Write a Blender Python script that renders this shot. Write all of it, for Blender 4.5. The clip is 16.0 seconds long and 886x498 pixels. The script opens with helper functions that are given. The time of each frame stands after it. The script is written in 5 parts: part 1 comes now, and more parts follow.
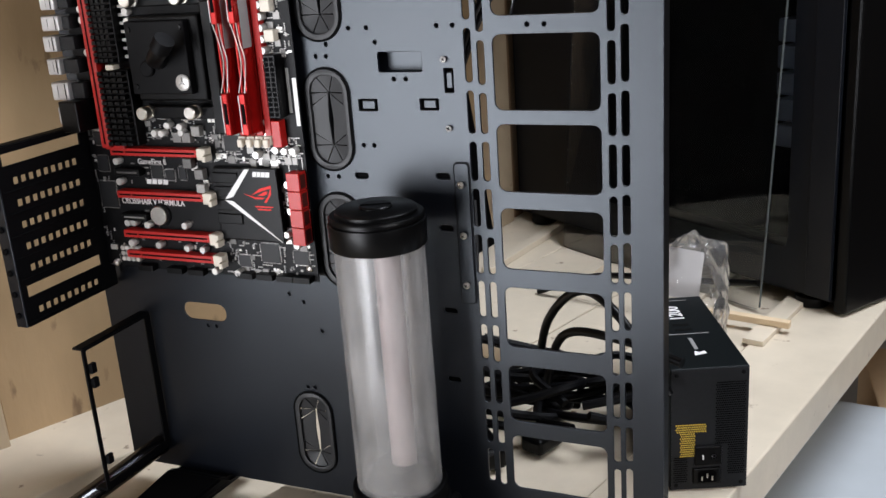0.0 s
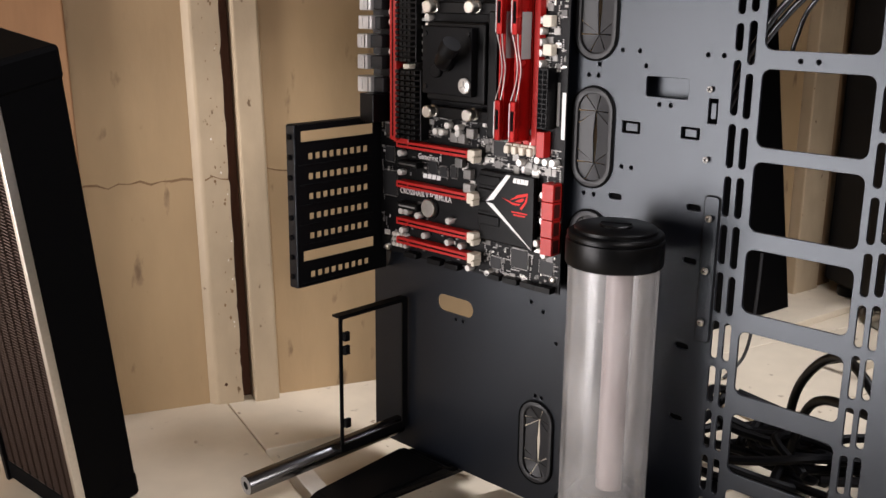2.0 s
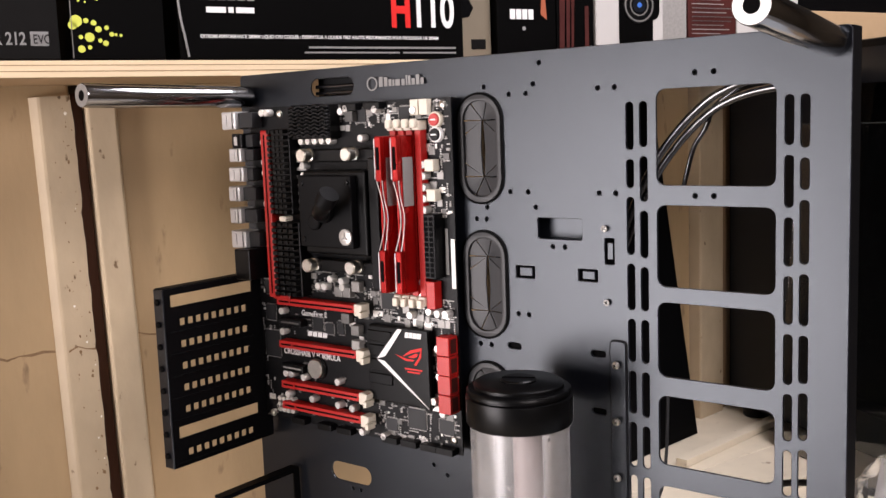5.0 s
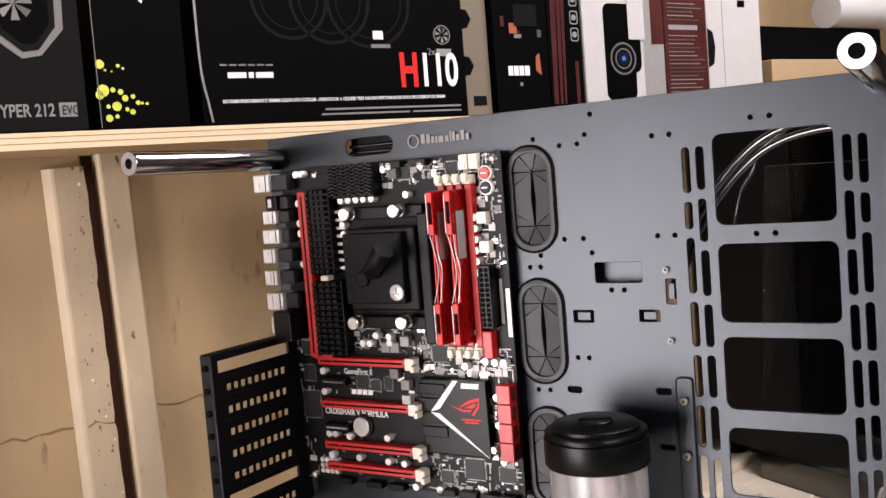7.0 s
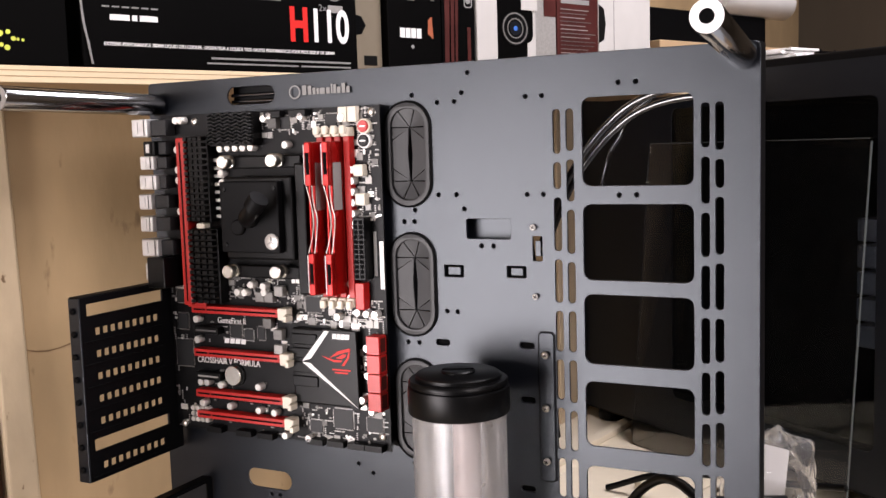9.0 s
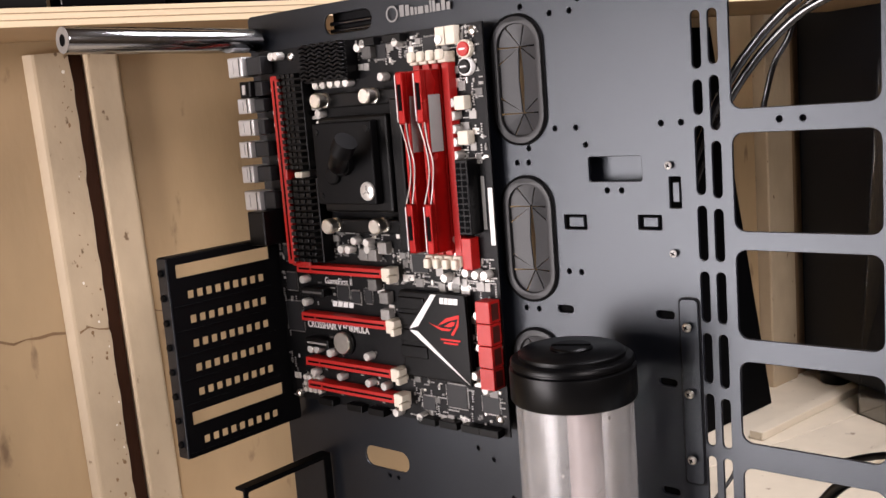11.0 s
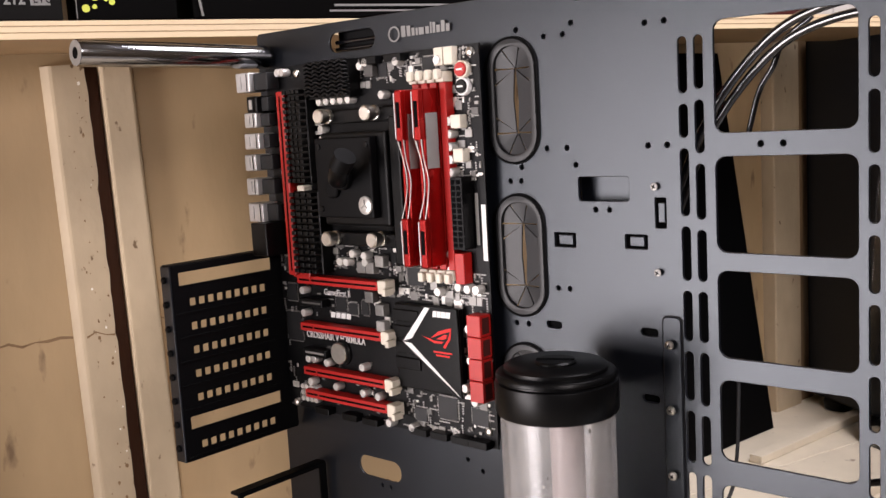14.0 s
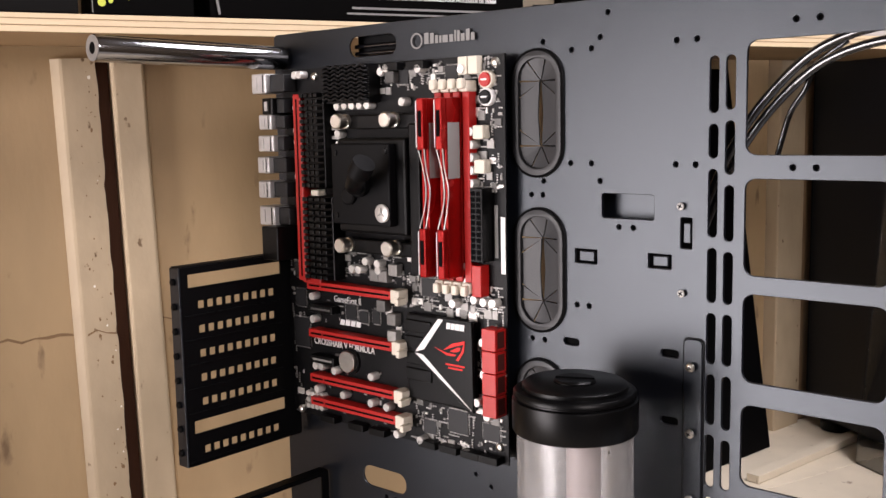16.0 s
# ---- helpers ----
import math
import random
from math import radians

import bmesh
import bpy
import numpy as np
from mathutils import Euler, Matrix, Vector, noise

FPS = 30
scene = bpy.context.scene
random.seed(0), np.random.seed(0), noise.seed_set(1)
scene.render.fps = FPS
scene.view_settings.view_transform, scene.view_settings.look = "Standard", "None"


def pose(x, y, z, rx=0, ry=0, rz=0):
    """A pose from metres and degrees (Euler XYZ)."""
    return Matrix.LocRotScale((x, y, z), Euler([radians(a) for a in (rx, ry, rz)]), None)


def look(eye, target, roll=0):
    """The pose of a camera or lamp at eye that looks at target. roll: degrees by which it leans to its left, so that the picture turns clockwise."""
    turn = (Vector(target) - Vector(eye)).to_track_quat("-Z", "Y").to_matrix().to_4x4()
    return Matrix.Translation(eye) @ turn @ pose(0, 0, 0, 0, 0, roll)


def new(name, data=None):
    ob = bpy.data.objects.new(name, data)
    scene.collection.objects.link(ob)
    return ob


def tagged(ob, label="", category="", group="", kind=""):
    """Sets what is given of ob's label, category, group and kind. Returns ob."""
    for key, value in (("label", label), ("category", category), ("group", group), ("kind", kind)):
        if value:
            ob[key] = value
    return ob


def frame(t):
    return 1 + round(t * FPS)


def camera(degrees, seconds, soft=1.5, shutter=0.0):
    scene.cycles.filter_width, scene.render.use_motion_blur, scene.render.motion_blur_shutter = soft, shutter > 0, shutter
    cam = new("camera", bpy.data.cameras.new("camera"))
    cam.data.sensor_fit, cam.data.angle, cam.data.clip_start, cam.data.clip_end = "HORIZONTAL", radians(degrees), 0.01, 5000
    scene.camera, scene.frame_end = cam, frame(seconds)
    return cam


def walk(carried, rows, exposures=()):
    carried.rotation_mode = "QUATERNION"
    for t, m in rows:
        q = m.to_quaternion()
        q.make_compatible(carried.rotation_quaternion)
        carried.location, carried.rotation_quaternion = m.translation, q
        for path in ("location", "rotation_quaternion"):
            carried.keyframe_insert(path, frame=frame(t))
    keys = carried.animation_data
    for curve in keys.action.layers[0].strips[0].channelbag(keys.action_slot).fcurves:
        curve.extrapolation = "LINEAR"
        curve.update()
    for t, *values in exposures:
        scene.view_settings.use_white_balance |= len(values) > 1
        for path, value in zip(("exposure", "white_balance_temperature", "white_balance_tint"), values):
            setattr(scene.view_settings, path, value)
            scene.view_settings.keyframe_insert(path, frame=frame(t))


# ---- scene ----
cam = camera(48.0, 16.0)
PATH = [
    (0, (0.462, -0.752, 0.598), (-0.321, 0.986, -0.009), -4.0),
    (0.5, (0.485, -0.757, 0.539), (-0.35, 0.948, -0.093), -0.3),
    (1, (0.545, -0.688, 0.533), (-0.609, 0.822, -0.091), -1.7),
    (1.5, (0.57, -0.698, 0.558), (-0.765, 0.705, 0.057), 1.1),
    (2, (0.538, -0.731, 0.574), (-0.799, 0.669, 0.07), 0.6),
    (2.5, (0.53, -0.72, 0.58), (-0.738, 0.787, 0.229), 3.4),
    (3, (0.527, -0.685, 0.59), (-0.709, 0.856, 0.275), 2.7),
    (3.5, (0.512, -0.695, 0.607), (-0.737, 0.847, 0.357), 1.8),
    (3.7, (0.513, -0.692, 0.604), (-0.71, 0.871, 0.359), 0.9),
    (5.8, (0.487, -0.665, 0.579), (-0.717, 0.914, 0.337), -3.6),
    (6, (0.484, -0.664, 0.581), (-0.681, 0.948, 0.375), -3.0),
    (6.5, (0.437, -0.696, 0.587), (-0.687, 0.948, 0.407), -3.6),
    (7, (0.404, -0.756, 0.586), (-0.656, 0.934, 0.441), -4.5),
    (7.5, (0.406, -0.765, 0.569), (-0.571, 0.974, 0.419), -4.3),
    (8, (0.424, -0.755, 0.558), (-0.464, 1.022, 0.331), -2.3),
    (8.5, (0.422, -0.763, 0.567), (-0.455, 1.021, 0.343), -2.1),
    (9, (0.433, -0.756, 0.566), (-0.461, 1.021, 0.363), -1.7),
    (9.5, (0.436, -0.718, 0.563), (-0.46, 1.058, 0.351), -1.8),
    (10, (0.417, -0.611, 0.554), (-0.708, 1.026, 0.322), -4.5),
    (10.2, (0.419, -0.598, 0.553), (-0.789, 0.98, 0.279), -4.6),
    (12.3, (0.463, -0.563, 0.547), (-0.87, 0.902, 0.27), -4.0),
    (12.5, (0.456, -0.561, 0.549), (-0.88, 0.904, 0.29), -3.6),
    (13, (0.461, -0.557, 0.544), (-0.832, 0.945, 0.274), -4.1),
    (13.5, (0.463, -0.571, 0.551), (-0.846, 0.92, 0.301), -3.9),
    (14, (0.465, -0.58, 0.548), (-0.858, 0.898, 0.297), -3.2),
    (14.5, (0.458, -0.589, 0.553), (-0.88, 0.877, 0.313), -2.8),
    (15, (0.458, -0.59, 0.558), (-0.872, 0.886, 0.333), -2.5),
    (15.5, (0.448, -0.589, 0.557), (-0.86, 0.908, 0.337), -1.3),
    (16, (0.441, -0.586, 0.554), (-0.864, 0.91, 0.307), -1.1),
]
walk(cam, [(t, look(eye, target, roll)) for t, eye, target, roll in PATH],
     exposures=[(0.0, -0.25, 5800, 12), (0.5, -0.06, 5700, 12), (0.8, -0.08, 5700, 12), (2.0, -0.17, 6250, 17), (3.5, -0.08, 6350, 21), (6.0, 0.02, 6350, 21), (9.5, 0.11, 6350, 21), (12.5, -0.04, 6350, 21), (16.0, -0.03, 6350, 21)])

# ---- world and light ----
world = bpy.data.worlds.new("world")
scene.world = world
world.use_nodes = True
wn = world.node_tree
sky = wn.nodes.new("ShaderNodeTexSky")
sky.sky_type, sky.sun_disc = "NISHITA", False
sky.sun_elevation, sky.sun_rotation = radians(38), radians(200)
wn.links.new(sky.outputs[0], wn.nodes["Background"].inputs[0])
wn.nodes["Background"].inputs[1].default_value = 0.08


def area_lamp(name, eye, target, w, h, watts, colour):
    d = bpy.data.lights.new(name, "AREA")
    d.shape, d.size, d.size_y, d.energy, d.color = "RECTANGLE", w, h, watts, colour
    ob = new(name, d)
    ob.matrix_world = look(eye, target)
    return ob


area_lamp("doorway_daylight", (-0.85, -2.36, 0.03), (0.0, 0.0, 0.38), 1.3, 1.52, 112, (1.0, 0.96, 0.90))
# added side light with no window known; lifts the wall and bench
area_lamp("side_fill", (2.05, -1.3, 1.22), (0.0, 0.1, 0.3), 0.95, 0.85, 36, (1.0, 0.93, 0.84))
# added overhead light with no known source; brightens the bench behind the case
area_lamp("overhead_fill", (0.85, 0.45, 1.88), (0.55, 0.42, 0.0), 0.9, 0.9, 55, (0.98, 0.97, 0.95))


# ---- materials ----
def mat(name, colour, rough=0.5, metal=0.0, vary=0.15, scale=30.0, bump=0.0, bscale=200.0, big=0.0, bigscale=4.0,
        rand=0.0, coat=0.0, ior=1.5, tint=None, stretch=(1, 1, 1), rvary=0.1, dark=None, spec=0.5):
    """A surface with grain at two scales, roughness wear and fine relief, in world metres."""
    m = bpy.data.materials.new(name)
    m.use_nodes = True
    t = m.node_tree
    p = t.nodes["Principled BSDF"]
    p.inputs["Metallic"].default_value = metal
    p.inputs["Coat Weight"].default_value = coat
    p.inputs["IOR"].default_value = ior
    if tint:
        p.inputs["Specular Tint"].default_value = (*tint, 1)
    p.inputs["Specular IOR Level"].default_value = spec
    geo = t.nodes.new("ShaderNodeNewGeometry")
    mp = t.nodes.new("ShaderNodeMapping")
    mp.inputs["Scale"].default_value = stretch
    t.links.new(geo.outputs["Position"], mp.inputs["Vector"])
    n1 = t.nodes.new("ShaderNodeTexNoise")
    n1.inputs["Scale"].default_value, n1.inputs["Detail"].default_value = scale, 6
    n2 = t.nodes.new("ShaderNodeTexNoise")
    n2.inputs["Scale"].default_value, n2.inputs["Detail"].default_value = bigscale, 3
    for n in (n1, n2):
        t.links.new(mp.outputs[0], n.inputs["Vector"])
    mul = t.nodes.new("ShaderNodeMath")
    mul.operation = "MULTIPLY_ADD"
    mul.inputs[1].default_value, mul.inputs[2].default_value = 2 * vary, 1 - vary
    t.links.new(n1.outputs[0], mul.inputs[0])
    mul2 = t.nodes.new("ShaderNodeMath")
    mul2.operation = "MULTIPLY_ADD"
    mul2.inputs[1].default_value, mul2.inputs[2].default_value = 2 * big, 1 - big
    t.links.new(n2.outputs[0], mul2.inputs[0])
    both = t.nodes.new("ShaderNodeMath")
    both.operation = "MULTIPLY"
    t.links.new(mul.outputs[0], both.inputs[0])
    t.links.new(mul2.outputs[0], both.inputs[1])
    last = both.outputs[0]
    if rand:
        info = t.nodes.new("ShaderNodeObjectInfo")
        r = t.nodes.new("ShaderNodeMath")
        r.operation = "MULTIPLY_ADD"
        r.inputs[1].default_value, r.inputs[2].default_value = 2 * rand, 1 - rand
        t.links.new(info.outputs["Random"], r.inputs[0])
        b2 = t.nodes.new("ShaderNodeMath")
        b2.operation = "MULTIPLY"
        t.links.new(last, b2.inputs[0])
        t.links.new(r.outputs[0], b2.inputs[1])
        last = b2.outputs[0]
    vm = t.nodes.new("ShaderNodeVectorMath")
    vm.operation = "SCALE"
    vm.inputs[0].default_value = colour
    t.links.new(last, vm.inputs["Scale"])
    t.links.new(vm.outputs[0], p.inputs["Base Color"])
    if dark:
        # stains with a shape of their own
        n3 = t.nodes.new("ShaderNodeTexNoise")
        n3.inputs["Scale"].default_value, n3.inputs["Detail"].default_value = dark[1], 8
        t.links.new(mp.outputs[0], n3.inputs["Vector"])
        rmp = t.nodes.new("ShaderNodeValToRGB")
        rmp.color_ramp.elements[0].position, rmp.color_ramp.elements[1].position = dark[2], dark[2] + dark[3]
        t.links.new(n3.outputs[0], rmp.inputs[0])
        mix = t.nodes.new("ShaderNodeMix")
        mix.data_type = "RGBA"
        t.links.new(rmp.outputs[0], mix.inputs["Factor"])
        t.links.new(vm.outputs[0], mix.inputs["B"])
        mix.inputs["A"].default_value = (*dark[0], 1)
        t.links.new(mix.outputs["Result"], p.inputs["Base Color"])
    rr = t.nodes.new("ShaderNodeMath")
    rr.operation = "MULTIPLY_ADD"
    rr.inputs[1].default_value, rr.inputs[2].default_value = 2 * rvary, rough - rvary
    rr.use_clamp = True
    t.links.new(n2.outputs[0], rr.inputs[0])
    t.links.new(rr.outputs[0], p.inputs["Roughness"])
    if bump:
        nb = t.nodes.new("ShaderNodeTexNoise")
        nb.inputs["Scale"].default_value, nb.inputs["Detail"].default_value = bscale, 4
        t.links.new(mp.outputs[0], nb.inputs["Vector"])
        bp = t.nodes.new("ShaderNodeBump")
        bp.inputs["Strength"].default_value, bp.inputs["Distance"].default_value = bump, 0.002
        t.links.new(nb.outputs[0], bp.inputs["Height"])
        t.links.new(bp.outputs[0], p.inputs["Normal"])
    return m


def clear(name, colour, rough, ior=1.45, haze=0.0):
    """Thin clear plastic: see-through, with a surface gloss; haze scatters a part of the light."""
    m = bpy.data.materials.new(name)
    m.use_nodes = True
    t = m.node_tree
    p = t.nodes["Principled BSDF"]
    tr = t.nodes.new("ShaderNodeBsdfTransparent")
    tr.inputs[0].default_value = (*colour, 1)
    gl = t.nodes.new("ShaderNodeBsdfGlossy")
    gl.inputs["Roughness"].default_value = rough
    fr = t.nodes.new("ShaderNodeFresnel")
    fr.inputs[0].default_value = ior
    m1 = t.nodes.new("ShaderNodeMixShader")
    t.links.new(fr.outputs[0], m1.inputs[0])
    t.links.new(tr.outputs[0], m1.inputs[1])
    t.links.new(gl.outputs[0], m1.inputs[2])
    df = t.nodes.new("ShaderNodeBsdfDiffuse")
    df.inputs[0].default_value = (0.76, 0.75, 0.74, 1)
    geo = t.nodes.new("ShaderNodeNewGeometry")
    nz = t.nodes.new("ShaderNodeTexNoise")
    nz.inputs["Scale"].default_value, nz.inputs["Detail"].default_value = 60, 8
    mp = t.nodes.new("ShaderNodeMapping")
    mp.inputs["Scale"].default_value = (1, 1, 0.3)
    t.links.new(geo.outputs["Position"], mp.inputs["Vector"])
    t.links.new(mp.outputs[0], nz.inputs["Vector"])
    ma = t.nodes.new("ShaderNodeMath")
    ma.operation = "MULTIPLY_ADD"
    ma.inputs[1].default_value, ma.inputs[2].default_value = haze * 2.6, -0.3 * haze
    t.links.new(nz.outputs[0], ma.inputs[0])
    m2 = t.nodes.new("ShaderNodeMixShader")
    t.links.new(ma.outputs[0], m2.inputs[0])
    t.links.new(m1.outputs[0], m2.inputs[1])
    t.links.new(df.outputs[0], m2.inputs[2])
    t.links.new(m2.outputs[0], t.nodes["Material Output"].inputs[0])
    t.nodes.remove(p)
    return m


POWDER = mat("grey_black_powder_coat", (0.0045, 0.0054, 0.0082), 0.30, 0.0, 0.12, 900, 0.10, 1400, 0.14, 5, spec=0.42, tint=(0.86, 0.93, 1.0), rvary=0.04)
BLACK = mat("black_painted_steel", (0.0018, 0.0018, 0.0022), 0.5, 0, 0.2, 300, 0.05, 900, 0.1, 8, spec=0.10)
RUBBER = mat("black_rubber", (0.009, 0.0092, 0.0105), 0.5, 0, 0.2, 200, 0.08, 600, spec=0.45)
PLASTIC = mat("black_plastic", (0.0016, 0.0016, 0.0018), 0.34, 0, 0.15, 200, 0.04, 500, spec=0.16)
MATTE = mat("black_matte", (0.001, 0.001, 0.0012), 0.7, 0, 0.2, 200, spec=0.04)
CHROME = mat("polished_steel", (0.38, 0.38, 0.39), 0.14, 1.0, 0.06, 200, 0.02, 300)
DARKCHROME = mat("black_chrome", (0.12, 0.12, 0.125), 0.24, 1.0, 0.06, 200)
MACHINED = mat("lit_machined_aluminium", (0.84, 0.83, 0.82), 0.6, 0.0, 0.03, 400)
TIN = mat("dull_tinned_metal", (0.26, 0.25, 0.24), 0.4, 0.5, 0.3, 500, rand=0.3)
NICKEL = mat("nickel", (0.62, 0.59, 0.54), 0.3, 1.0, 0.12, 300)
PCB = mat("black_circuit_board", (0.0028, 0.0028, 0.0033), 0.4, 0, 0.3, 500, 0.15, 900, spec=0.14)
RED = mat("red_plastic", (0.36, 0.010, 0.007), 0.36, 0, 0.12, 200, spec=0.4)
REDMET = mat("red_anodised", (0.30, 0.007, 0.005), 0.26, 0.6, 0.12, 200)
IVORY = mat("ivory_plastic", (0.58, 0.53, 0.44), 0.45, 0, 0.08, 200)
SILVER = mat("silver_can", (0.62, 0.60, 0.57), 0.33, 0.5, 0.12, 400, rand=0.2)
PORT = mat("tinned_port_shell", (0.46, 0.455, 0.45), 0.38, 0.6, 0.25, 150)
CHIP = mat("black_chip", (0.008, 0.008, 0.009), 0.5, 0, 0.15, 300, rand=0.3, spec=0.3)
GREYCHIP = mat("grey_component", (0.18, 0.172, 0.162), 0.45, 0.25, 0.25, 300, rand=0.7)
WHITEINK = mat("white_print", (0.72, 0.71, 0.70), 0.5, 0, 0.04, 100, spec=0.25)
GREYINK = mat("grey_print", (0.22, 0.215, 0.21), 0.5, 0, 0.08, 100, spec=0.2)
REDINK = mat("red_print", (0.62, 0.02, 0.015), 0.5, 0, 0.06, 100, spec=0.2)
YELLOWINK = mat("yellow_green_print", (0.55, 0.58, 0.06), 0.5, 0, 0.06, 100)
ORANGEINK = mat("orange_print", (0.30, 0.075, 0.03), 0.5, 0, 0.3, 60)
BOXBLACK = mat("black_printed_card", (0.0012, 0.0011, 0.0011), 0.55, 0, 0.15, 60, 0.04, 120, 0.2, 12, spec=0.03)
BOXDARK = mat("dark_grey_card", (0.005, 0.0046, 0.0044), 0.55, 0, 0.2, 60, 0.04, 120, spec=0.07)
BOXWHITE = mat("white_card", (0.44, 0.42, 0.40), 0.5, 0, 0.06, 40, 0.05, 90, 0.06, 9, spec=0.25)
BOXBEIGE = mat("beige_card", (0.17, 0.14, 0.10), 0.6, 0, 0.08, 40, spec=0.2)
BOXRED = mat("dark_red_card", (0.055, 0.013, 0.011), 0.5, 0, 0.35, 40, 0, 200, 0.4, 25, spec=0.15)
CARTON = mat("brown_carton", (0.36, 0.24, 0.13), 0.75, 0, 0.1, 60, 0.1, 300)
WALLPAINT = mat("cream_painted_board", (0.345, 0.24, 0.13), 0.55, 0, 0.14, 28, 0.14, 160, 0.32, 6.0, stretch=(1, 1, 0.4), spec=0.3, dark=((0.17, 0.11, 0.06), 38, 0.27, 0.10))
STUDPAINT = mat("cream_painted_stud", (0.40, 0.315, 0.21), 0.5, 0, 0.14, 40, 0.18, 140, 0.22, 9, rand=0.06, stretch=(1, 1, 0.6), spec=0.3, dark=((0.13, 0.08, 0.04), 70, 0.29, 0.04))
GAPWOOD = mat("bare_dark_brown_wood", (0.055, 0.024, 0.014), 0.8, 0, 0.35, 60, 0.3, 200, stretch=(1, 1, 0.15), spec=0.1)
BENCHPAINT = mat("off_white_painted_bench", (0.60, 0.525, 0.405), 0.48, 0, 0.09, 30, 0.14, 120, 0.20, 6, rand=0.06, spec=0.35, dark=((0.3, 0.23, 0.16), 50, 0.27, 0.05))
PINE = mat("pale_pine", (0.68, 0.53, 0.34), 0.55, 0, 0.15, 40, 0.1, 150, stretch=(0.25, 0.25, 2.0))
# shelf wood with the shade of its underside in the colour
SHELFWOOD = mat("shaded_pine_shelf", (0.27, 0.175, 0.09), 0.6, 0, 0.22, 30, 0.15, 120, 0.15, 4, stretch=(0.3, 0.3, 3.0), spec=0.2)
CRACK = mat("bare_brown_crack", (0.19, 0.12, 0.065), 0.8, 0, 0.2, 60, spec=0.1)
FILLER = mat("white_filler", (0.72, 0.68, 0.6), 0.7, 0, 0.1, 60, spec=0.2)
# unseen room shell, kept dark so that black surfaces reflect less light
DARKLINING = mat("unseen_dark_lining", (0.06, 0.045, 0.03), 0.8, 0, 0.2, 12, 0.15, 80, 0.15, 1.5, stretch=(1, 1, 0.2), spec=0.15)
# unseen floor, lightened to reflect into the lower part of the panel
PALEFLOOR = mat("unseen_pale_floor", (0.34, 0.32, 0.295), 0.7, 0, 0.15, 12, 0.2, 60, 0.2, 2, spec=0.3)
TOWERBLUE = mat("blue_black_steel", (0.004, 0.0055, 0.009), 0.38, 0, 0.15, 300, 0.05, 800, spec=0.28)
BINGREY = mat("grey_bin_plastic", (0.42, 0.45, 0.47), 0.45, 0, 0.06, 20, 0.03, 100)
PSUGREY = mat("satin_black_housing", (0.0025, 0.004, 0.0045), 0.5, 0, 0.2, 300, 0.06, 900, spec=0.12)
CABLE = mat("glossy_black_cable", (0.003, 0.003, 0.004), 0.16, 0, 0.1, 100, spec=1.0)
GOLD = mat("yellow_wound_coil", (0.6, 0.42, 0.05), 0.4, 0.2, 0.3, 200)
ACRYLIC = clear("hazed_clear_acrylic", (0.92, 0.915, 0.91), 0.24, 1.5, 0.14)
SHEET = clear("clear_acrylic_sheet", (0.96, 0.97, 0.97), 0.02, 1.25, 0.002)
BAG = clear("thin_clear_film", (0.96, 0.96, 0.96), 0.12, 1.4, 0.06)
SHEETEDGE = mat("polished_acrylic_edge", (0.09, 0.10, 0.10), 0.2, 0, 0.05, 50)
TRAYBLUE = mat("blue_black_drive_tray", (0.07, 0.085, 0.12), 0.5, 0, 0.2, 200, spec=0.3)
BLUEWIRE = mat("blue_wire", (0.03, 0.12, 0.45), 0.5)
YELLOWWIRE = mat("yellow_wire", (0.6, 0.5, 0.06), 0.5)

# ---- building helpers ----
I4 = Matrix.Identity(4)
PLACE = {}


def thing(name, loc, label, category, group="", kind=""):
    """An Empty at the base of a thing; its parts are modelled in world metres."""
    e = new(name)
    e.empty_display_size = 0.05
    e.matrix_basis = Matrix.Translation(loc)
    PLACE[e] = Matrix.Translation(loc)
    return tagged(e, label, category, group, kind)


def link_mesh(name, me, material, parent, label=""):
    ob = new(name, me)
    if material:
        me.materials.clear()
        me.materials.append(material)
    if parent is not None:
        ob.parent = parent
        ob.matrix_parent_inverse = PLACE.get(parent, I4).inverted()
    PLACE[ob] = I4
    if label:
        ob["label"] = label
    return ob


def part(name, bm, material, parent=None, label="", smooth=False, m=None):
    me = bpy.data.meshes.new(name)
    if m is not None:
        bm.transform(m)
    bm.normal_update()
    bm.to_mesh(me)
    bm.free()
    if smooth:
        me.polygons.foreach_set("use_smooth", [True] * len(me.polygons))
        me.set_sharp_from_angle(angle=radians(40))
    return link_mesh(name, me, material, parent, label)


def solo(name, bm, material, label, category, group="", kind="", smooth=False, m=None):
    return tagged(part(name, bm, material, None, label, smooth, m), label, category, group, kind)


def shared(name, me, parent, m, label=""):
    """One more object on the same mesh, at the pose m in the world."""
    ob = new(name, me)
    ob.parent = parent
    ob.matrix_parent_inverse = PLACE.get(parent, I4).inverted()
    ob.matrix_basis = m
    PLACE[ob] = m
    if label:
        ob["label"] = label
    return ob


def mesh_of(name, bm, material, smooth=False):
    me = bpy.data.meshes.new(name)
    bm.normal_update()
    bm.to_mesh(me)
    bm.free()
    me.materials.append(material)
    if smooth:
        me.polygons.foreach_set("use_smooth", [True] * len(me.polygons))
        me.set_sharp_from_angle(angle=radians(40))
    return me


def box(x0, x1, y0, y1, z0, z1, bevel=0.0, bm=None, seg=2):
    bm = bm or bmesh.new()
    r = bmesh.ops.create_cube(bm, size=1, matrix=Matrix.LocRotScale(((x0 + x1) / 2, (y0 + y1) / 2, (z0 + z1) / 2), None, (abs(x1 - x0), abs(y1 - y0), abs(z1 - z0))))
    if bevel:
        es = {e for v in r["verts"] for e in v.link_edges}
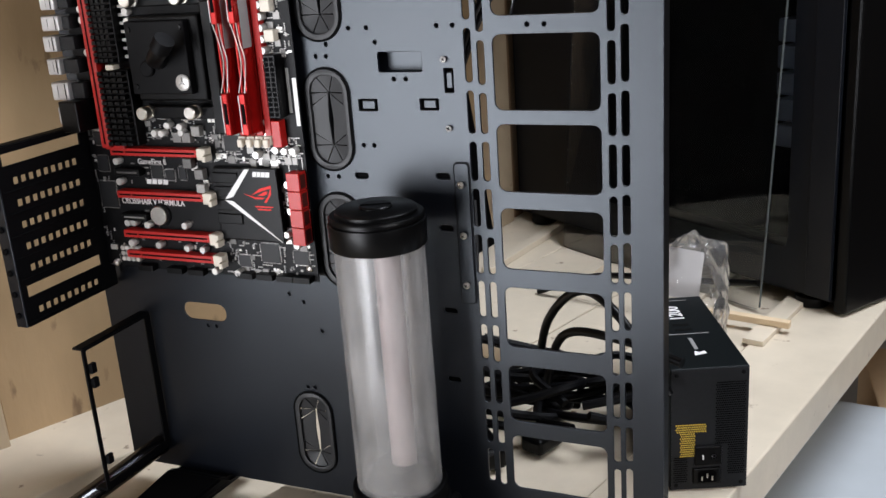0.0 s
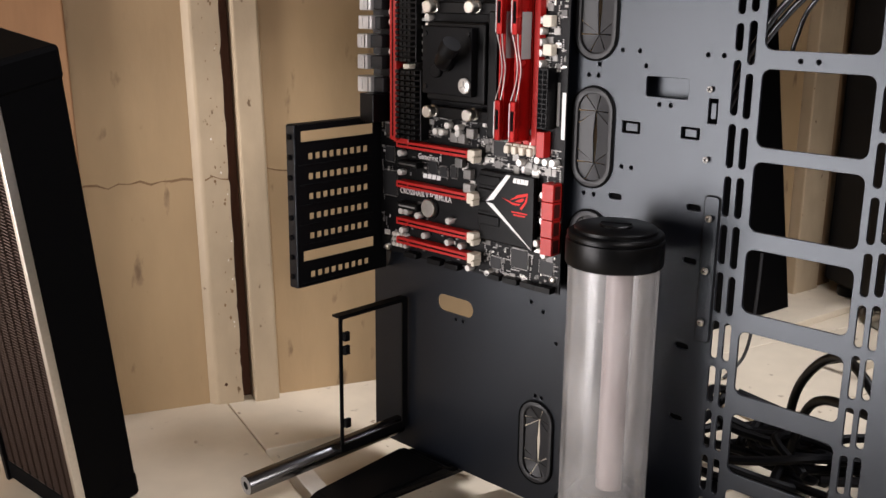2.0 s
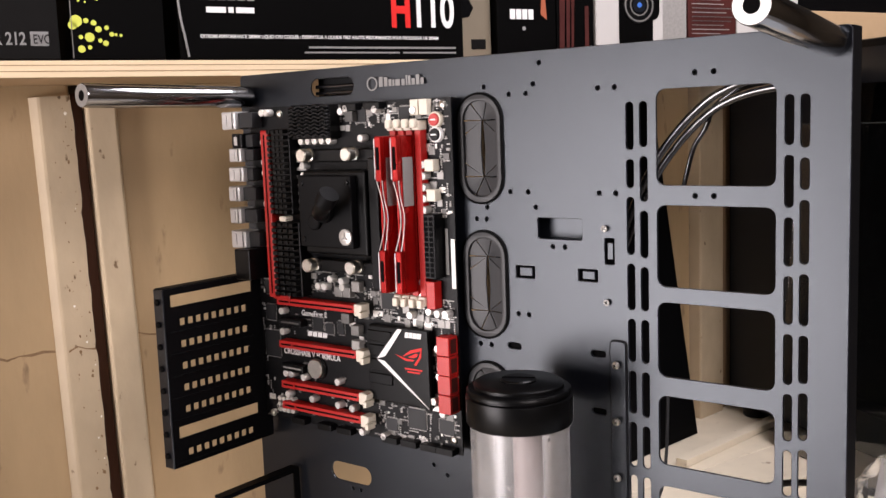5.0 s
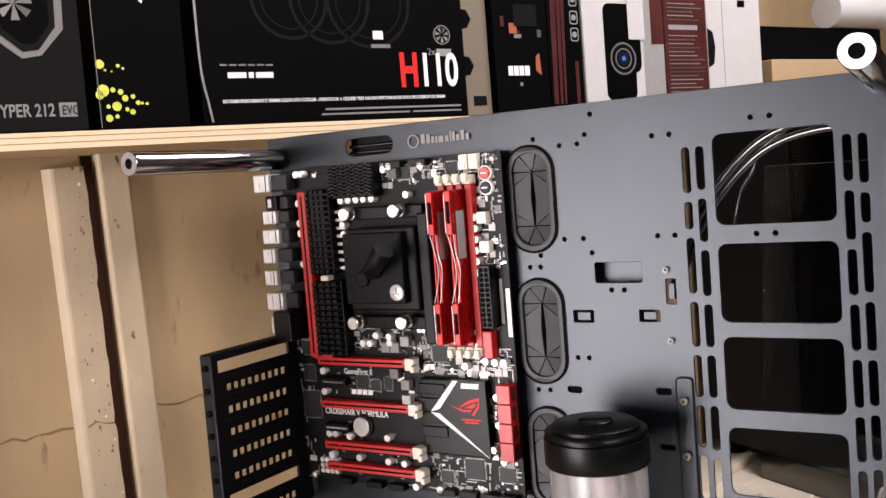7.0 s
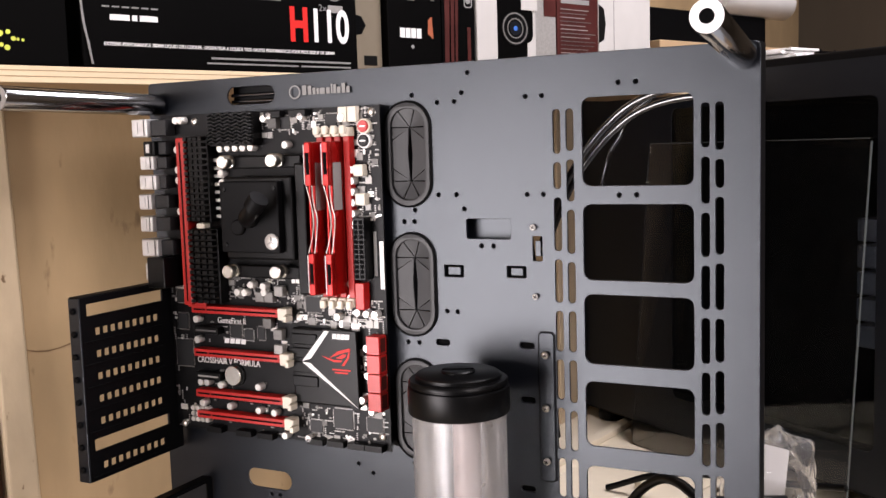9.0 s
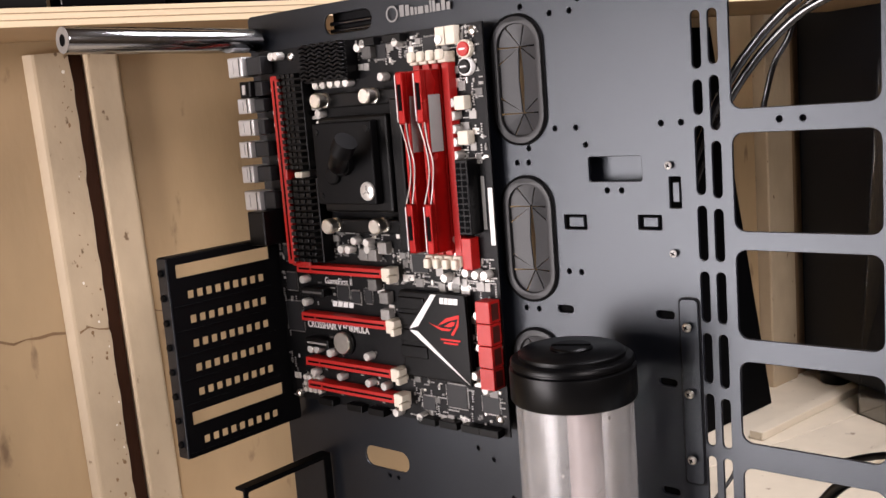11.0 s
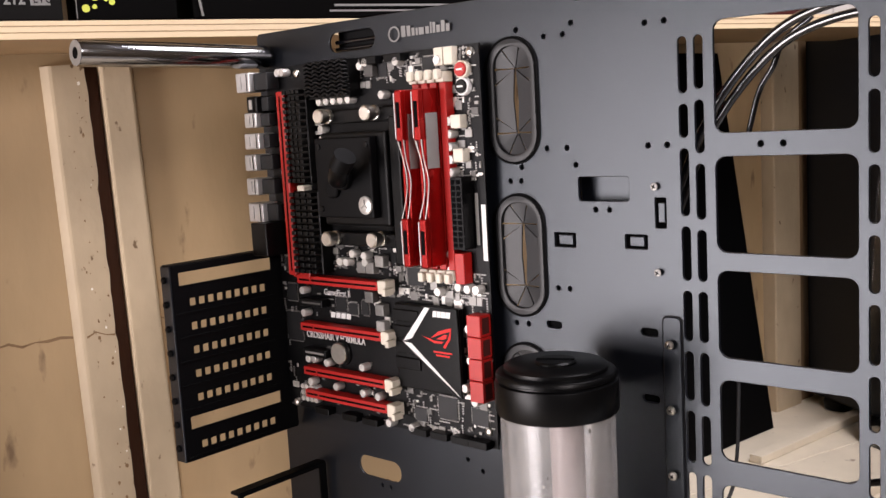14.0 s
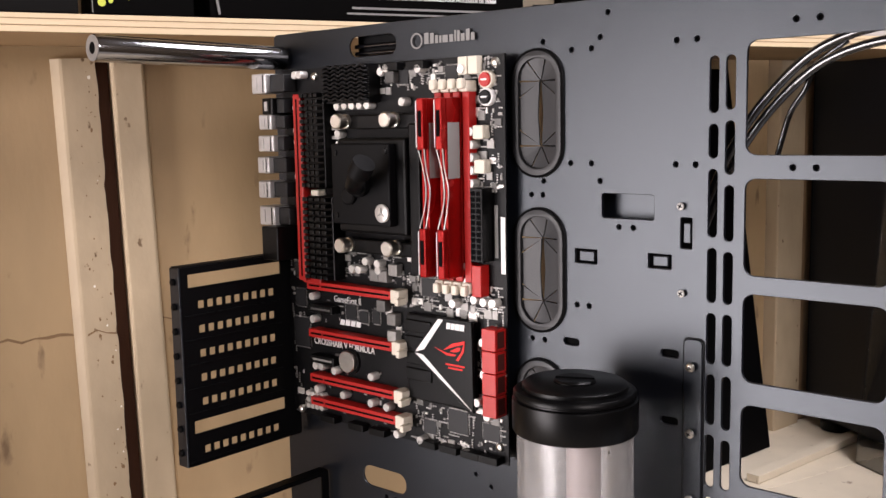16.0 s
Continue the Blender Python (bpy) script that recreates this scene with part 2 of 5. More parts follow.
        bmesh.ops.bevel(bm, geom=list(es), offset=bevel, segments=seg, affect="EDGES", profile=0.5)
    return bm


def lathe(profile, centre, axis="z", seg=32, bm=None):
    """A turned solid from (radius, height) pairs along the axis from centre."""
    bm = bm or bmesh.new()
    rings = []
    for r, h in profile:
        ring = []
        for i in range(seg):
            a = 2 * math.pi * i / seg
            c, s = r * math.cos(a), r * math.sin(a)
            p = {"z": (c, s, h), "y": (c, h, s), "x": (h, c, s)}[axis]
            ring.append(bm.verts.new(Vector(p) + Vector(centre)))
        rings.append(ring)
    for a, b in zip(rings, rings[1:]):
        for i in range(seg):
            bm.faces.new((a[i], a[(i + 1) % seg], b[(i + 1) % seg], b[i]))
    for ring in (rings[0], rings[-1]):
        bm.faces.new(ring)
    bmesh.ops.recalc_face_normals(bm, faces=bm.faces)
    return bm


def tube(points, r, seg=10, bm=None, steps=8):
    """A round cable along a smooth line through the points."""
    bm = bm or bmesh.new()
    p = [Vector(q) for q in points]
    p = [2 * p[0] - p[1]] + p + [2 * p[-1] - p[-2]]
    line = []
    for i in range(1, len(p) - 2):
        for k in range(steps):
            t = k / steps
            line.append(0.5 * (2 * p[i] + (p[i + 1] - p[i - 1]) * t + (2 * p[i - 1] - 5 * p[i] + 4 * p[i + 1] - p[i + 2]) * t * t
                               + (3 * p[i] - p[i - 1] - 3 * p[i + 1] + p[i + 2]) * t ** 3))
    line.append(p[-2])
    rings = []
    side = None
    for i, q in enumerate(line):
        d = (line[min(i + 1, len(line) - 1)] - line[max(i - 1, 0)]).normalized()
        if side is None:
            side = d.orthogonal().normalized()
        side = (side - d * side.dot(d)).normalized()
        up = d.cross(side)
        rings.append([bm.verts.new(q + r * (math.cos(a) * side + math.sin(a) * up)) for a in [2 * math.pi * k / seg for k in range(seg)]])
    for a, b in zip(rings, rings[1:]):
        for i in range(seg):
            bm.faces.new((a[i], a[(i + 1) % seg], b[(i + 1) % seg], b[i]))
    for ring in (rings[0], rings[-1]):
        bm.faces.new(ring)
    bmesh.ops.recalc_face_normals(bm, faces=bm.faces)
    return bm


def rounded(x0, x1, z0, z1, r, n=5):
    """A rounded rectangle as a closed outline."""
    out = []
    for cx, cz, a0 in ((x1 - r, z1 - r, 0), (x0 + r, z1 - r, 90), (x0 + r, z0 + r, 180), (x1 - r, z0 + r, 270)):
        for k in range(n + 1):
            a = radians(a0 + 90 * k / n)
            out.append((cx + r * math.cos(a), cz + r * math.sin(a)))
    return out


def disc(x, z, r, n=14):
    return [(x + r * math.cos(2 * math.pi * k / n), z + r * math.sin(2 * math.pi * k / n)) for k in range(n)]


def from_curve(cu):
    ob = bpy.data.objects.new("tmp", cu)
    scene.collection.objects.link(ob)
    dg = bpy.context.evaluated_depsgraph_get()
    me = bpy.data.meshes.new_from_object(ob.evaluated_get(dg))
    bpy.data.objects.remove(ob)
    bpy.data.curves.remove(cu)
    bm = bmesh.new()
    bm.from_mesh(me)
    bpy.data.meshes.remove(me)
    return bm


STAND = pose(0, 0, 0, 90)  # x stays, the sheet's y becomes up, its face looks to -y
SIDE = pose(0, 0, 0, 90, 0, 90)  # the sheet's x becomes +y, its face looks to +x


def sheet(outer, holes, thick, m, bevel=0.0):
    """A plate of that thickness with holes through it; m lays it into the world, its face at the front of the thickness."""
    cu = bpy.data.curves.new("outline", "CURVE")
    cu.dimensions, cu.fill_mode = "2D", "BOTH"
    cu.extrude, cu.bevel_depth, cu.bevel_resolution = thick / 2 - bevel, bevel, 1 if bevel else 0
    for loop in [outer] + list(holes):
        sp = cu.splines.new("POLY")
        sp.points.add(len(loop) - 1)
        for q, (a, b) in zip(sp.points, loop):
            q.co = (a, b, 0, 1)
        sp.use_cyclic_u = True
    bm = from_curve(cu)
    bmesh.ops.remove_doubles(bm, verts=bm.verts, dist=1e-6)
    bm.transform(m @ Matrix.Translation((0, 0, -thick / 2)))
    return bm


def letters(text, size, m, depth=0.0003, centre=False, stretch=1.0, bold=0.0):
    cu = bpy.data.curves.new("letters", "FONT")
    cu.body, cu.size, cu.extrude, cu.offset = text, size, depth / 2, bold
    if centre:
        cu.align_x = "CENTER"
    bm = from_curve(cu)
    bm.transform(m @ Matrix.Diagonal((stretch, 1, 1, 1)))
    return bm


# the wall's own frame: u along it, v out of it towards the room, z up


def wbox(u0, u1, v0, v1, z0, z1, bevel=0.0, bm=None):
    return box(u0, u1, -v1, -v0, z0, z1, bevel, bm)


WALLM66 = (Matrix.Translation((-0.5283, -0.1382, 0)) @ Matrix.Rotation(radians(66), 4, "Z")
           @ Matrix.Translation((0.118, 0, 0.35)) @ Matrix.Rotation(radians(-1.25), 4, "Y") @ Matrix.Translation((-0.118, 0, -0.35)))  # the boards lean a little
SHELFM = Matrix.Translation((-0.349, 0.1554, 0)) @ Matrix.Rotation(radians(66), 4, "Z")
WALLFAR = Matrix.Translation((-0.2997, 0.2968, 0)) @ Matrix.Rotation(radians(81.2), 4, "Z")  # the wall runs on at another angle
BENCH = 0.055

# ---- structure ----
def build_room():
    solo("wall_6", wbox(0.0, 2.2, -0.06, -0.012, -0.75, 1.9), DARKLINING, "dark backing behind the cream boards at the far end of the bench", "wall", kind="structure", m=WALLFAR)
    solo("wall_1", wbox(-1.6, 0.5, -0.06, -0.012, -0.75, 1.9), DARKLINING, "dark backing behind the cream boards along the bench", "wall", kind="structure", m=WALLM66)
    # the boards that face the wall, with a bare gap between two of them
    boards = [(-1.6, -0.62, 0.0), (-0.615, 0.1045, 0.0), (0.118, 0.150, 0.016), (0.152, 0.5, 0.0)]
    wall = tagged(new("wall_boards"), "cream painted wooden boards and studs with gaps", "wall", kind="structure")
    PLACE[wall] = I4
    for u0, u1, v in boards:
        part("stud" if u1 - u0 < 0.06 else "board", wbox(u0, u1, -0.012, v, -0.75, 1.9, 0.003), STUDPAINT if u1 - u0 < 0.06 else WALLPAINT, wall, m=WALLM66)
    part("post", wbox(-0.138, -0.066, 0.0006, 0.028, -0.7, 1.9, 0.002), mat("bare_brown_post", (0.27, 0.145, 0.07), 0.65, 0, 0.2, 40, 0.15, 120, 0.2, 6, stretch=(1, 1, 0.25), spec=0.2), wall, "bare brown timber post", m=WALLM66)
    rag = random.Random(5)
    edge = [(0.1042 + 0.0016 * noise.noise(Vector((0.3, k * 0.31, 1))) - (0.0014 if rag.random() < 0.12 else 0), -0.7 + 0.0075 * k) for k in range(178)]
    part("stud", sheet([(0.0745, -0.7)] + edge + [(0.0745, 0.627)], [], 0.011, WALLM66 @ Matrix.Translation((0, -0.0088, 0)) @ STAND), STUDPAINT, wall, "cream stud with chipped edge")
    b = bmesh.new()
    prof = [(0.0625, 0.0), (0.0745, 0.0), (0.0745, 0.0088), (0.0728, 0.0088), (0.0700, 0.0078), (0.0655, 0.0036), (0.0630, 0.0012)]
    lo, hi = [b.verts.new((u, -v, -0.7)) for u, v in prof], [b.verts.new((u, -v, 0.627)) for u, v in prof]
    b.faces.new(lo), b.faces.new(hi[::-1])
    for i in range(len(prof)):
        b.faces.new((lo[i], hi[i], hi[(i + 1) % len(prof)], lo[(i + 1) % len(prof)]))
    bmesh.ops.recalc_face_normals(b, faces=b.faces)
    part("stud_edge", b, STUDPAINT, wall, "rounded painted edge", m=WALLM66)
    part("board", wbox(0.002, 0.640, -0.012, 0.0, -0.75, 1.9, 0.003), WALLPAINT, wall, m=WALLFAR)
    part("stud", wbox(0.642, 0.716, -0.012, 0.02, -0.75, 1.9, 0.003), STUDPAINT, wall, m=WALLFAR)
    part("stud", wbox(0.719, 0.768, -0.012, 0.012, -0.75, 1.9, 0.003), mat("worn_brown_stud", (0.16, 0.095, 0.045), 0.6, 0, 0.2, 40, 0.2, 120, 0.2, 8, stretch=(1, 1, 0.3)), wall, "worn brown stud", m=WALLFAR)
    part("board", wbox(0.772, 2.2, -0.012, 0.0, -0.75, 1.9, 0.003), WALLPAINT, wall, m=WALLFAR)
    part("gap_strip", wbox(0.1047, 0.1178, -0.0125, -0.010, -0.7, 0.63), GAPWOOD, wall, "bare dark brown wood in the gap", m=WALLM66)
    # a crack across the boards, and chipped paint along the gap
    rnd = random.Random(11)
    for u0, u1, v in ((-0.16, 0.062, 0.0006), (0.075, 0.103, 0.0092), (0.152, 0.34, 0.0006)):
        n = max(3, int((u1 - u0) / 0.012))
        pts = [(u0 + (u1 - u0) * k / n, 0.350 + 0.010 * noise.noise(Vector((u0 * 9 + k * 0.7, 2, 0))) + (0.004 if u0 > 0.1 else 0)) for k in range(n + 1)]
        w = [0.0005 + 0.0011 * rnd.random() for _ in pts]
        part("crack", sheet([(p, q + e) for (p, q), e in zip(pts, w)] + [(p, q - e) for (p, q), e in zip(pts[::-1], w[::-1])], [], 0.0004, WALLM66 @ Matrix.Translation((0, -v, 0)) @ STAND), CRACK, wall, "fine brown crack")
    for k in range(64):
        u, z = rnd.choice([rnd.uniform(0.080, 0.101), rnd.uniform(0.094, 0.102)]), rnd.uniform(0.08, 0.62)
        r = rnd.uniform(0.0005, 0.0011) if k % 4 else rnd.uniform(0.0012, 0.0022)
        pts = [(u + r * rnd.uniform(0.5, 1) * math.cos(a), z + 1.6 * r * rnd.uniform(0.5, 1) * math.sin(a)) for a in [2 * math.pi * j / 7 for j in range(7)]]
        part("paint_chip", sheet(pts, [], 0.0004, WALLM66 @ Matrix.Translation((0, -0.0092, 0)) @ STAND), CRACK if k % 7 else FILLER, wall)
    part("nail_hole", sheet(disc(0.083, 0.082, 0.0022, 10), [], 0.0004, WALLM66 @ Matrix.Translation((0, -0.0092, 0)) @ STAND), GAPWOOD, wall)
    solo("shelf", wbox(-1.4, 1.9, -0.105, 0.103, 0.6385, 0.6545, 0.0015), SHELFWOOD, "pine shelf board fixed to the wall, coloured dark like its shaded underside", "shelf", kind="structure", m=SHELFM)
    # the front edge's brightness comes from this paler wood
    edge = part("edge_band", wbox(-1.4, 1.9, 0.1032, 0.1046, 0.6387, 0.6543, 0.0003), PINE, bpy.data.objects["shelf"], "plywood edge, coloured pale as if lit", m=SHELFM)
    for z in (0.6440, 0.6496):
        part("ply_line", wbox(-1.4, 1.9, 0.1046, 0.1049, z, z + 0.0007), SHELFWOOD, edge, m=SHELFM)
    solo("floor", box(-2.6, 2.6, -2.6, 2.8, -0.8, -0.75), PALEFLOOR, "unseen floor, pale to throw light onto the case", "floor", kind="structure")
    # the opening only serves the added overhead light
    b = box(-2.6, 0.38, -2.6, 2.8, 1.9, 1.95)
    box(1.32, 2.6, -2.6, 2.8, 1.9, 1.95, bm=b)
    box(0.38, 1.32, -2.6, -0.02, 1.9, 1.95, bm=b)
    box(0.38, 1.32, 0.92, 2.8, 1.9, 1.95, bm=b)
    solo("ceiling", b, DARKLINING, "unseen dark ceiling, opened for the added overhead light", "ceiling", kind="structure")
    # the unseen walls behind and beside the camera, with a doorway and a lamp opening
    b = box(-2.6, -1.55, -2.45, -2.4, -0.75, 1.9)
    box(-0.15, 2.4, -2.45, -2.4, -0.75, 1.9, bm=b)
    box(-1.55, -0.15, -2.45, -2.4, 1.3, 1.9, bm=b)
    solo("wall_2", b, DARKLINING, "unseen dark wall with an open doorway", "wall", kind="structure")
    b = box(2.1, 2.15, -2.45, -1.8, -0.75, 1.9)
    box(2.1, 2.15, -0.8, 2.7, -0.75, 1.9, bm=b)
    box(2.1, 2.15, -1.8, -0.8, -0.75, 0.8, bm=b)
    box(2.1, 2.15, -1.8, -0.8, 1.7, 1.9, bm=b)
    solo("wall_3", b, DARKLINING, "unseen dark wall, opened for the added side light", "wall", kind="structure")
    solo("wall_4", box(-2.6, 2.4, 2.65, 2.7, -0.75, 1.9), DARKLINING, "unseen end wall, dark to cut reflections", "wall", kind="structure")
    solo("wall_5", box(-2.6, -2.55, -2.45, 2.7, -0.75, 1.9), DARKLINING, "unseen side wall, dark to cut reflections", "wall", kind="structure")


def build_bench():
    b = thing("workbench", (0, 0.3, BENCH - 0.8), "off-white painted wooden workbench with a gap between boards", "workbench")
    d = Vector((0.138, 0.553, 0)).normalized()
    ang = math.atan2(d.y, d.x)
    m = Matrix.Translation((0.353, 0.125, 0)) @ Matrix.Rotation(ang, 4, "Z")
    # x runs along the front edge, y away from it to the wall
    part("front_board", box(-0.75, 2.3, 0.0, 0.118, BENCH - 0.055, BENCH, 0.002), BENCHPAINT, b, m=m)
    # the boards further in lie at a slightly different angle; one plank is set lower
    mi = Matrix.Translation((-0.152, -0.168, 0)) @ Matrix.Rotation(radians(72), 4, "Z")
    lo, hi = BENCH - 0.022, BENCH
    part("end_board", box(-0.75, 0.0, -0.003, 0.8, lo, hi, 0.002), BENCHPAINT, b, m=mi)
    part("back_board", box(0.0015, 2.3, 0.200, 0.8, lo, hi, 0.0015), BENCHPAINT, b, m=mi)
    part("low_plank", box(0.0015, 0.60, -0.002, 0.199, lo - 0.02, hi - 0.020, 0.001), BENCHPAINT, b, "bench plank set lower than its neighbours", m=mi)
    part("plank", box(0.602, 2.3, -0.002, 0.199, lo, hi, 0.0015), BENCHPAINT, b, m=mi)
    part("plank", box(-0.75, 2.3, -0.115, -0.0045, lo, hi - 0.0005, 0.0015), BENCHPAINT, b, m=mi)
    w0, w1 = mi.inverted() @ m @ Vector((-0.8, 0.1215, 0)), mi.inverted() @ m @ Vector((2.2, 0.1215, 0))
    part("middle_board", sheet([(w0.x, w0.y), (w1.x, w1.y), (w1.x, -0.1175), (w0.x, -0.1175)], [], 0.022, mi @ Matrix.Translation((0, 0, hi - 0.004))), BENCHPAINT, b)
    part("cleat", box(0.012, 0.034, 0.055, 0.150, hi - 0.0198, hi - 0.002, 0.001), FILLER, b, "narrow white cleat on the low plank", m=mi)
    for x in (-0.6, 0.8, 2.1):
        part("leg", box(x, x + 0.07, 0.45, 0.52, -0.75, BENCH - 0.022, 0.003), BENCHPAINT, b, m=m)
    w = thing("wood_batten", (0.36, 0.5, BENCH), "white painted wooden batten lying on the bench", "wood strip")
    part("batten", box(0.36, 0.56, 0.098, 0.126, BENCH + 0.0005, BENCH + 0.008, 0.001), BENCHPAINT, w, m=m)
    for p, q in (((-0.112, 0.69), (-0.062, 1.0)), ((0.045, 0.64), (0.064, 0.765))):
        a = math.atan2(q[1] - p[1], q[0] - p[0])
        n = math.hypot(q[1] - p[1], q[0] - p[0])
        solo("wood_batten", box(0, n, -0.010, 0.010, BENCH + 0.0005, BENCH + 0.012, 0.001), BENCHPAINT, "white painted wooden batten lying behind the case", "wood strip",
             m=Matrix.Translation((*p, 0)) @ Matrix.Rotation(a, 4, "Z"))
    solo("wood_offcut", box(-0.065, 0.065, -0.006, 0.006, BENCH + 0.0085, BENCH + 0.018, 0.001), PINE, "short pale pine offcut lying across a batten", "wood strip",
         m=pose(0.31, 0.565, 0, 0, 0, -12))


build_room()
build_bench()


# ---- the open case ----
PX0, PX1, PZ0, PZ1 = -0.266, 0.314, 0.068, 0.636
WINDOWS = [(0.602, 0.532), (0.518, 0.457), (0.446, 0.389), (0.375, 0.321), (0.305, 0.249), (0.232, 0.177), (0.163, 0.109)]
GROMMETS = [(0.022, 0.561, 0.022, 0.045), (0.023, 0.448, 0.022, 0.045), (0.024, 0.337, 0.022, 0.045), (-0.028, 0.135, 0.021, 0.044)]
DOTS = [(0.027, 0.611), (0.051, 0.604), (0.067, 0.604), (0.080, 0.627), (0.074, 0.611), (0.131, 0.605), (0.145, 0.605), (0.208, 0.612), (0.222, 0.612), (0.208, 0.525),
        (0.222, 0.525), (0.050, 0.526), (0.067, 0.526), (0.074, 0.514), (0.027, 0.513), (0.016, 0.503), (0.026, 0.503), (0.089, 0.483), (0.100, 0.483),
        (0.055, 0.426), (0.065, 0.426), (0.016, 0.397), (0.027, 0.397), (0.018, 0.287), (-0.031, 0.184), (-0.023, 0.184), (-0.025, 0.273),
        (-0.008, 0.245), (-0.13, 0.238), (-0.14, 0.238), (0.235, 0.09), (-0.04, 0.28), (0.131, 0.526), (0.145, 0.526)]


def build_case():
    c = thing("open_frame_case", (0.02, 0.0, BENCH), "grey-black steel open-frame computer case standing on the bench", "computer case")
    holes = []
    for z1, z0 in WINDOWS:
        holes.append(rounded(0.178, 0.266, z0, z1, 0.007))
    for x, z, a, h in GROMMETS:
        holes.append(rounded(x - a + 0.003, x + a - 0.003, z - h + 0.003, z + h - 0.003, a - 0.0035, 8))
    for col, (x, start) in enumerate(((0.157, 0.594), (0.168, 0.594), (0.2745, 0.594), (0.285, 0.594))):
        z = start
        for k in range(12):
            ln = 0.034 if (k + col) % 3 else 0.036
            if col in (0, 3) and k == 1:
                ln = 0.022
            if col in (0, 3) and k == 2:
                ln = 0.044
            if z - ln < 0.105:
                break
            holes.append(rounded(x - 0.0034, x + 0.0034, z - ln, z, 0.0033, 4))
            z -= ln + 0.0062
    holes.append(rounded(-0.170, -0.115, 0.611, 0.628, 0.0082, 6))
    holes.append(rounded(-0.168, -0.116, 0.243, 0.262, 0.0092, 6))
    holes.append(rounded(0.075, 0.116, 0.4885, 0.506, 0.0022, 3))
    for x0, z0, x1, z1 in ((0.053, 0.4555, 0.072, 0.4665), (0.111, 0.4565, 0.129, 0.467), (0.1345, 0.471, 0.1435, 0.492)):
        holes.append(rounded(x0, x1, z0, z1, 0.001, 2))
    for x0, x1, z in ((0.043, 0.057, 0.3985), (0.121, 0.135, 0.4005), (0.121, 0.135, 0.3545), (0.1195, 0.1335, 0.278), (0.1185, 0.1325, 0.211)):
        holes.append(rounded(x0, x1, z - 0.003, z + 0.003, 0.0028, 4))
    for x, z in DOTS:
        holes.append(disc(x, z, 0.0023, 12))
    pan = part("panel", sheet(rounded(PX0, PX1, PZ0, PZ1, 0.004, 3), holes, 0.0022, STAND, 0.0004), POWDER, c)
    # added black discs stand in for the shade inside the small holes
    plug = mesh_of("hole_insert", lathe([(0.0001, 0.0022), (0.0034, 0.0022), (0.0034, 0.006)], (0, 0, 0), "y", 12), MATTE)
    for x, z in DOTS:
        shared("hole_insert", plug, pan, pose(x, 0.0006, z))
    # added black plates do the same for the short slots
    for x0, x1, z in ((0.043, 0.057, 0.3985), (0.121, 0.135, 0.4005), (0.121, 0.135, 0.3545), (0.1195, 0.1335, 0.278), (0.1185, 0.1325, 0.211)):
        part("slot_backing", box(x0 - 0.001, x1 + 0.001, 0.0034, 0.006, z - 0.004, z + 0.004), MATTE, pan)
    # folded rims behind the panel
    part("side_rim", box(PX1 - 0.002, PX1 + 0.0003, 0.0024, 0.022, PZ0, PZ1, 0.0005), BLACK, c)
    part("side_rim", box(PX0 - 0.0005, PX0 + 0.002, 0.0024, 0.022, PZ0, PZ1, 0.0005), BLACK, c)
    part("top_rim", box(PX0 + 0.003, PX1 - 0.003, 0.0024, 0.022, PZ1 - 0.0015, PZ1 + 0.0005, 0.0005), BLACK, c)
    part("bottom_rim", box(PX0 + 0.003, PX1 - 0.003, 0.0024, 0.022, PZ0 - 0.0005, PZ0 + 0.0015, 0.0005), BLACK, c)
    # small tabs bent back at the cable tie holes
    for x0, x1, z0, z1 in ((0.0565, 0.0685, 0.4575, 0.4645), (0.1145, 0.1255, 0.4585, 0.465), (0.1365, 0.1415, 0.475, 0.488)):
        part("tie_bridge", box(x0, x1, 0.0012, 0.003, z0, z1, 0.0005), POWDER, c)
    part("recess_plate", box(0.068, 0.123, 0.014, 0.016, 0.484, 0.510, 0.001), POWDER, c)
    for x, z, a, h in GROMMETS:
        g = part("grommet", sheet(rounded(x - a, x + a, z - h, z + h, a - 0.0005, 10), [rounded(x - a + 0.0050, x + a - 0.0050, z - h + 0.0050, z + h - 0.0050, a - 0.0055, 10)],
                                  0.0026, Matrix.Translation((0, -0.0021, 0)) @ STAND, 0.0010), RUBBER, c, "black rubber cable grommet", smooth=True)
        part("groove", sheet(rounded(x - a - 0.0008, x + a + 0.0008, z - h - 0.0008, z + h + 0.0008, a + 0.0003, 10), [rounded(x - a + 0.001, x + a - 0.001, z - h + 0.001, z + h - 0.001, a - 0.0015, 10)], 0.0003, Matrix.Translation((0, -0.0023, 0)) @ STAND), MATTE, g, "dark groove round the grommet")
        part("groove", sheet(rounded(x - a + 0.0043, x + a - 0.0043, z - h + 0.0043, z + h - 0.0043, a - 0.0048, 10), [rounded(x - a + 0.0056, x + a - 0.0056, z - h + 0.0056, z + h - 0.0056, a - 0.0061, 10)], 0.0003, Matrix.Translation((0, -0.0010, 0)) @ STAND), MATTE, g)
        for q in membrane(x, z, a - 0.0046, h - 0.0046):
            part("flap", q, RUBBER, g)
    # the raised bar with three screws
    bar = part("mount_bar", sheet(rounded(0.1395, 0.1515, 0.288, 0.412, 0.003, 4), [], 0.003, Matrix.Translation((0, -0.0018, 0)) @ STAND, 0.0008), POWDER, c)
    part("bar_edge", sheet(rounded(0.138, 0.153, 0.2865, 0.4135, 0.004, 4), [rounded(0.1398, 0.1512, 0.2883, 0.4117, 0.003, 4)], 0.0012, Matrix.Translation((0, -0.0007, 0)) @ STAND), BLACK, c)
